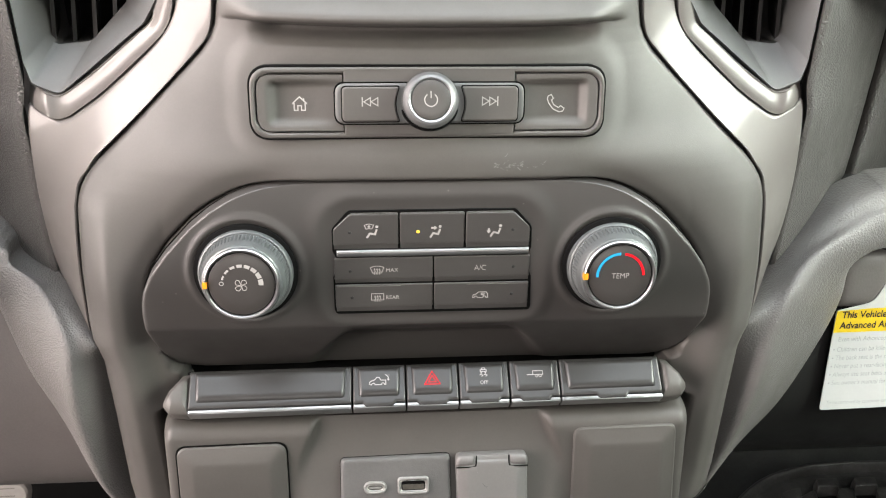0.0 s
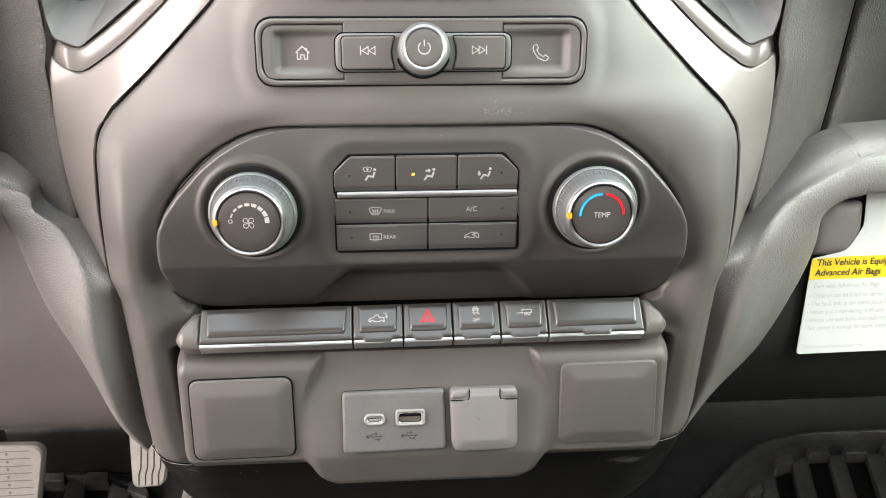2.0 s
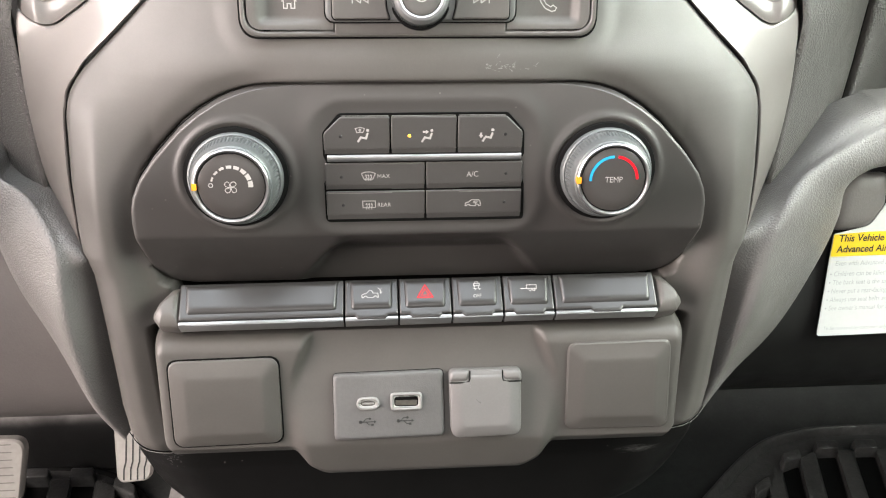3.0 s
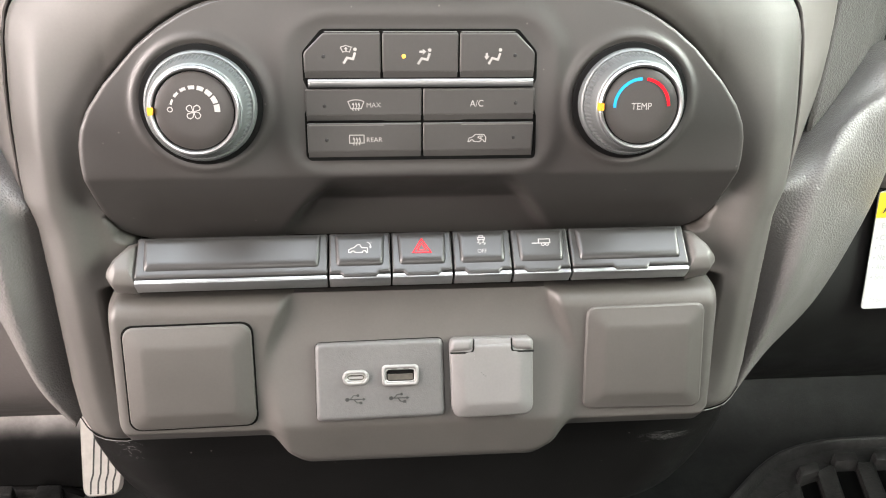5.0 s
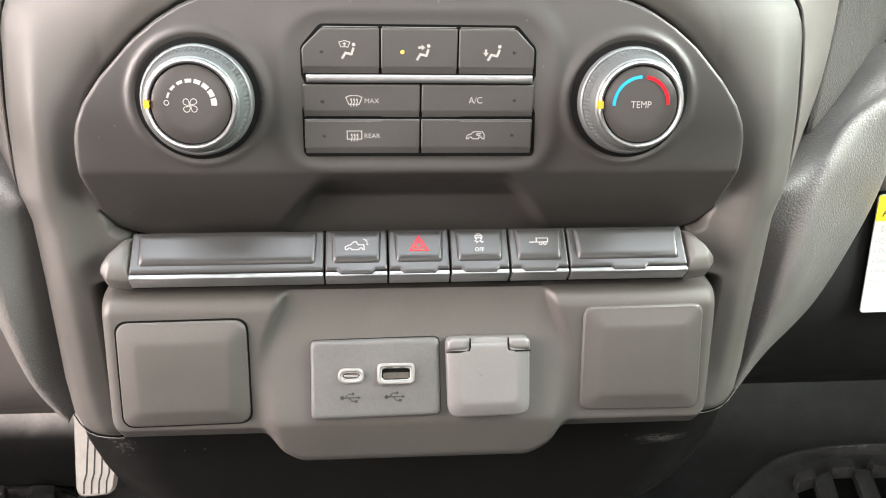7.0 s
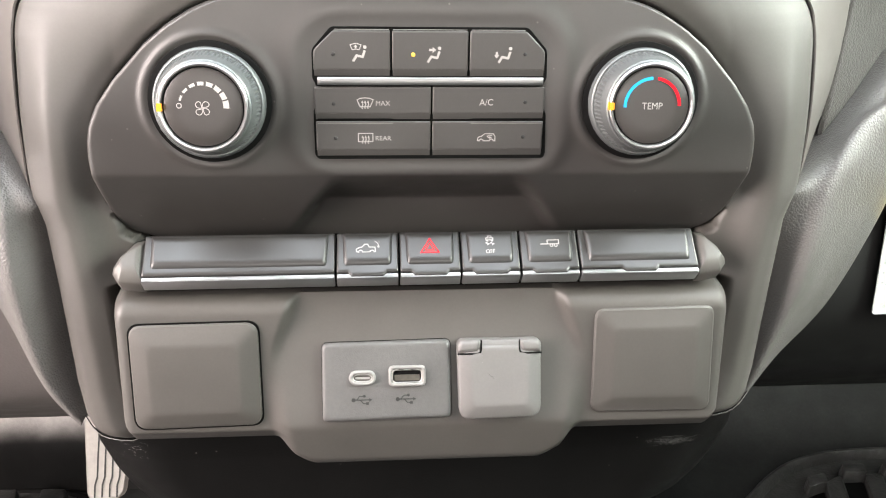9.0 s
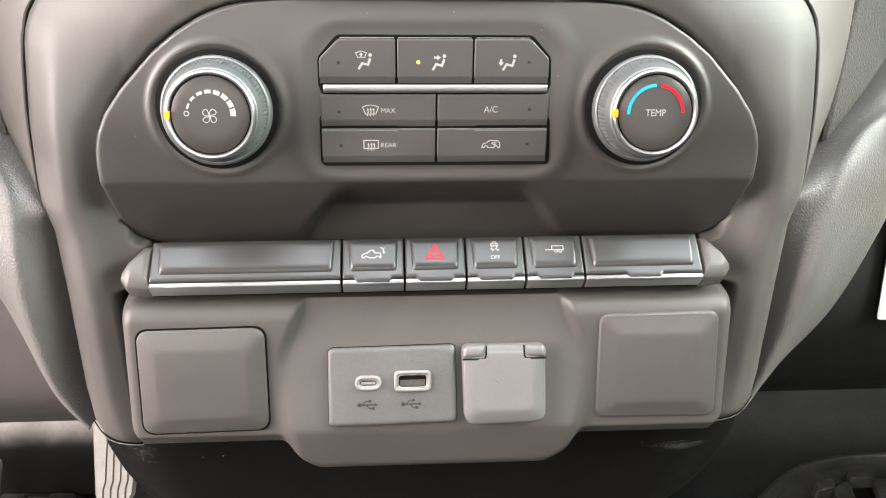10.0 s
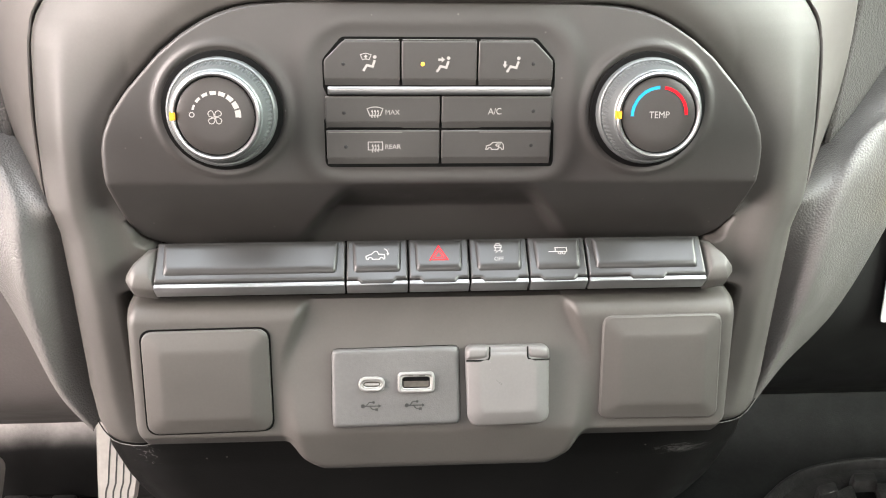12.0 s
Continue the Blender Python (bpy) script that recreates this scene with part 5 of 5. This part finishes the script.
for s in (-1, 1):
    line = [(s * x, column_z(s * x / 0.1705, 0.468) - 0.0002) for x in (0.150, 0.156, 0.162, 0.168)] + [(s * (half_width(z) + 0.0003), column_z(s, z) - 0.0002) for z in steps(0.469, 0.480, 8)]
    on_end = lambda x, z, h=0.0: Vector((x, bezel_y(min(abs(x), 0.166), 0.469) - 0.0012 + 0.3 * max(0.0, abs(x) - 0.168) - h, z))  # noqa: E731
    part("column_edge_glint", stroke(line, 0.0004, on_end, 0.0), EDGE_GLINT, dash, "thin painted glint on the box edge under the column")
    part("column_gap", stroke([(x, z + 0.0007) for x, z in line], 0.0009, on_end, -0.0004), GAP, dash)

# ---- pedals ----
brake = thing("brake_pedal", "wide pale metal brake pedal pad over the driver footwell", "pedal", (-0.495, 0.78, 0.08))
bk = 0.38
bfc = lambda x, z, h=0.0: on(0.757, 0.110, bk)(x + 0.0085, z + 0.006, h)  # noqa: E731
part("pad", plate(rpoly([(-0.565, 0.070), (-0.453, 0.072), (-0.4400, 0.146), (-0.560, 0.149)], 0.012, 6), bfc, [(0, -0.012), (0, 0.0), (0.002, 0.0025)]), PEDAL, brake)
part("groove", join(*[stroke([(-0.558, z), (-0.456, z + 0.001)], 0.0012, bfc, 0.0029) for z in steps(0.080, 0.140, 7)]), GROOVE, brake)
part("rivet", join(*[dot(-0.483, z, 0.0018, bfc, 0.0031) for z in steps(0.084, 0.138, 6)]), GROOVE, brake)
part("arm", bar(-0.52, -0.49, 0.775, 0.81, 0.10, 0.55, 0.004), BLACK, brake)
gas = thing("accelerator_pedal", "pale metal accelerator pedal with dark grooves", "pedal", (-0.30, 0.72, 0.14))
gk = 0.62
gfc = lambda x, z, h=0.0: on(0.713, 0.165, gk)(x + 0.003, z - 0.004, h)  # noqa: E731
part("pad", plate(rpoly([(-0.316, 0.151), (-0.281, 0.153), (-0.268, 0.250), (-0.322, 0.250)], 0.008, 5), gfc, [(0, -0.010), (0, 0.0), (0.0015, 0.002)]), PEDAL, gas)
for i in range(4):
    x = -0.3085 + 0.0072 * i
    part("groove", stroke([(x, 0.154), (x + 0.0002, 0.164), (x + 0.0025, 0.171), (x + 0.003, 0.19), (x + 0.006, 0.245)], 0.0017, gfc, 0.0024), DARKINK, gas)
part("arm", bar(-0.305, -0.285, 0.77, 0.80, 0.20, 0.50, 0.004), BLACK, gas)


# ---- rubber floor mats ----
def floor_mat(label, lip, channels, slant, turn, side, rise=1.0):
    """A rubber mat with a raised lip and slanting channels; channels: left and right edge and the place of their closed end at both edges."""
    m = thing("floor_mat", label, "floor mat", (side * 0.58, 0.45, 0.0), "rubber floor mats")
    edge = curve_through(lip, 5)
    tall = lambda a, b, h=0.0: Vector((a, b, 0.008 + h))  # noqa: E731
    base = patch([(p.x, p.y) for p in edge] + [(0.82, -0.10)], tall, 0)
    k = len(base[0])
    part("mat_sheet", turn((base[0] + [Vector((v.x, v.y, 0.001)) for v in base[0]], base[1] + [[i, (i + 1) % k, k + (i + 1) % k, k + i] for i in range(k)])), RUBBER, m)
    rows = []
    for i, p in enumerate(edge):
        d = (edge[min(i + 1, len(edge) - 1)] - edge[max(i - 1, 0)]).normalized()
        nrm = Vector((-d.y, d.x))
        rows.append([Vector((p.x + nrm.x * a, p.y + nrm.y * a, h)) for a, h in ((0.009, 0.0), (0.006, 0.015 * rise), (0.001, 0.020 * rise), (-0.004, 0.016 * rise), (-0.008, 0.007))])
    part("raised_lip", turn(loft(rows, 1, 3)), RUBBER if rise == 1.0 else SHADED_RUBBER, m, "", 60)
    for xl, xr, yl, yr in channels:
        # dark strip paints the shade on the channel floor
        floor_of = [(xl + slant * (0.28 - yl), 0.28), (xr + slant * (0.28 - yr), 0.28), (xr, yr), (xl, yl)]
        part("channel", turn(plate(rpoly(floor_of, 0.002, 2), tall, [(0, -0.002), (0, 0.0006)])), SHADED_RUBBER, m)
        end = [(xl - 0.003, yl), (xr + 0.003, yr), (xr + 0.002 + slant * 0.02, yr + 0.020), (xl - 0.002 + slant * 0.02, yl + 0.020)]
        part("channel_end", turn(plate(rpoly(end, 0.003, 3), tall, [(0, -0.004), (0.0005, 0.010), (0.002, 0.0165), (0.004, 0.0175)])), RUBBER, m)
    for (xl, xr, yl, yr), (xl2, xr2, yl2, yr2) in zip(channels, channels[1:]):
        x0, x1, y1 = xr + 0.002, xl2 - 0.002, 0.28
        ridge = [(x0 + slant * (y1 - yr), y1), (x1 + slant * (y1 - yl2), y1), (x1 + slant * 0.006, yl2 + 0.006), (x0 + slant * 0.006, yr + 0.006)]
        part("ridge", turn(plate(rpoly(ridge, 0.004, 3), tall, [(0, -0.004), (0.001, 0.008), (0.003, 0.0125), (0.006, 0.0135)])), RUBBER, m)
    return m


floor_mat("black ribbed rubber mat in the passenger footwell", [(0.355, -0.10), (0.356, 0.30), (0.357, 0.62), (0.3600, 0.715), (0.3721, 0.748), (0.4086, 0.7848), (0.436, 0.8107), (0.4752, 0.8445), (0.5111, 0.867), (0.5583, 0.8819),
           (0.6021, 0.8875), (0.678, 0.8882), (0.82, 0.885)],
          [(0.394, 0.420, 0.700, 0.722), (0.449, 0.475, 0.757, 0.776), (0.5106, 0.5364, 0.8135, 0.8235), (0.5680, 0.5953, 0.8375, 0.8375), (0.6215, 0.6500, 0.8365, 0.8355), (0.677, 0.704, 0.8360, 0.8350), (0.732, 0.759, 0.835, 0.834)],
          0.26, lambda g: g, 1)
floor_mat("black ribbed rubber mat in the driver footwell", [(0.285, -0.10), (0.286, 0.30), (0.287, 0.62), (0.2900, 0.730), (0.3041, 0.7878), (0.3277, 0.8128), (0.3466, 0.8351), (0.370, 0.853), (0.410, 0.870), (0.48, 0.876), (0.60, 0.878), (0.82, 0.880)],
          [(0.338, 0.366, 0.802, 0.823), (0.3985, 0.4260, 0.8390, 0.8400), (0.4560, 0.4830, 0.8410, 0.8420), (0.5130, 0.5400, 0.8420, 0.8420), (0.5700, 0.5970, 0.8420, 0.8420)],
          0.15, flip, -1, 0.5)
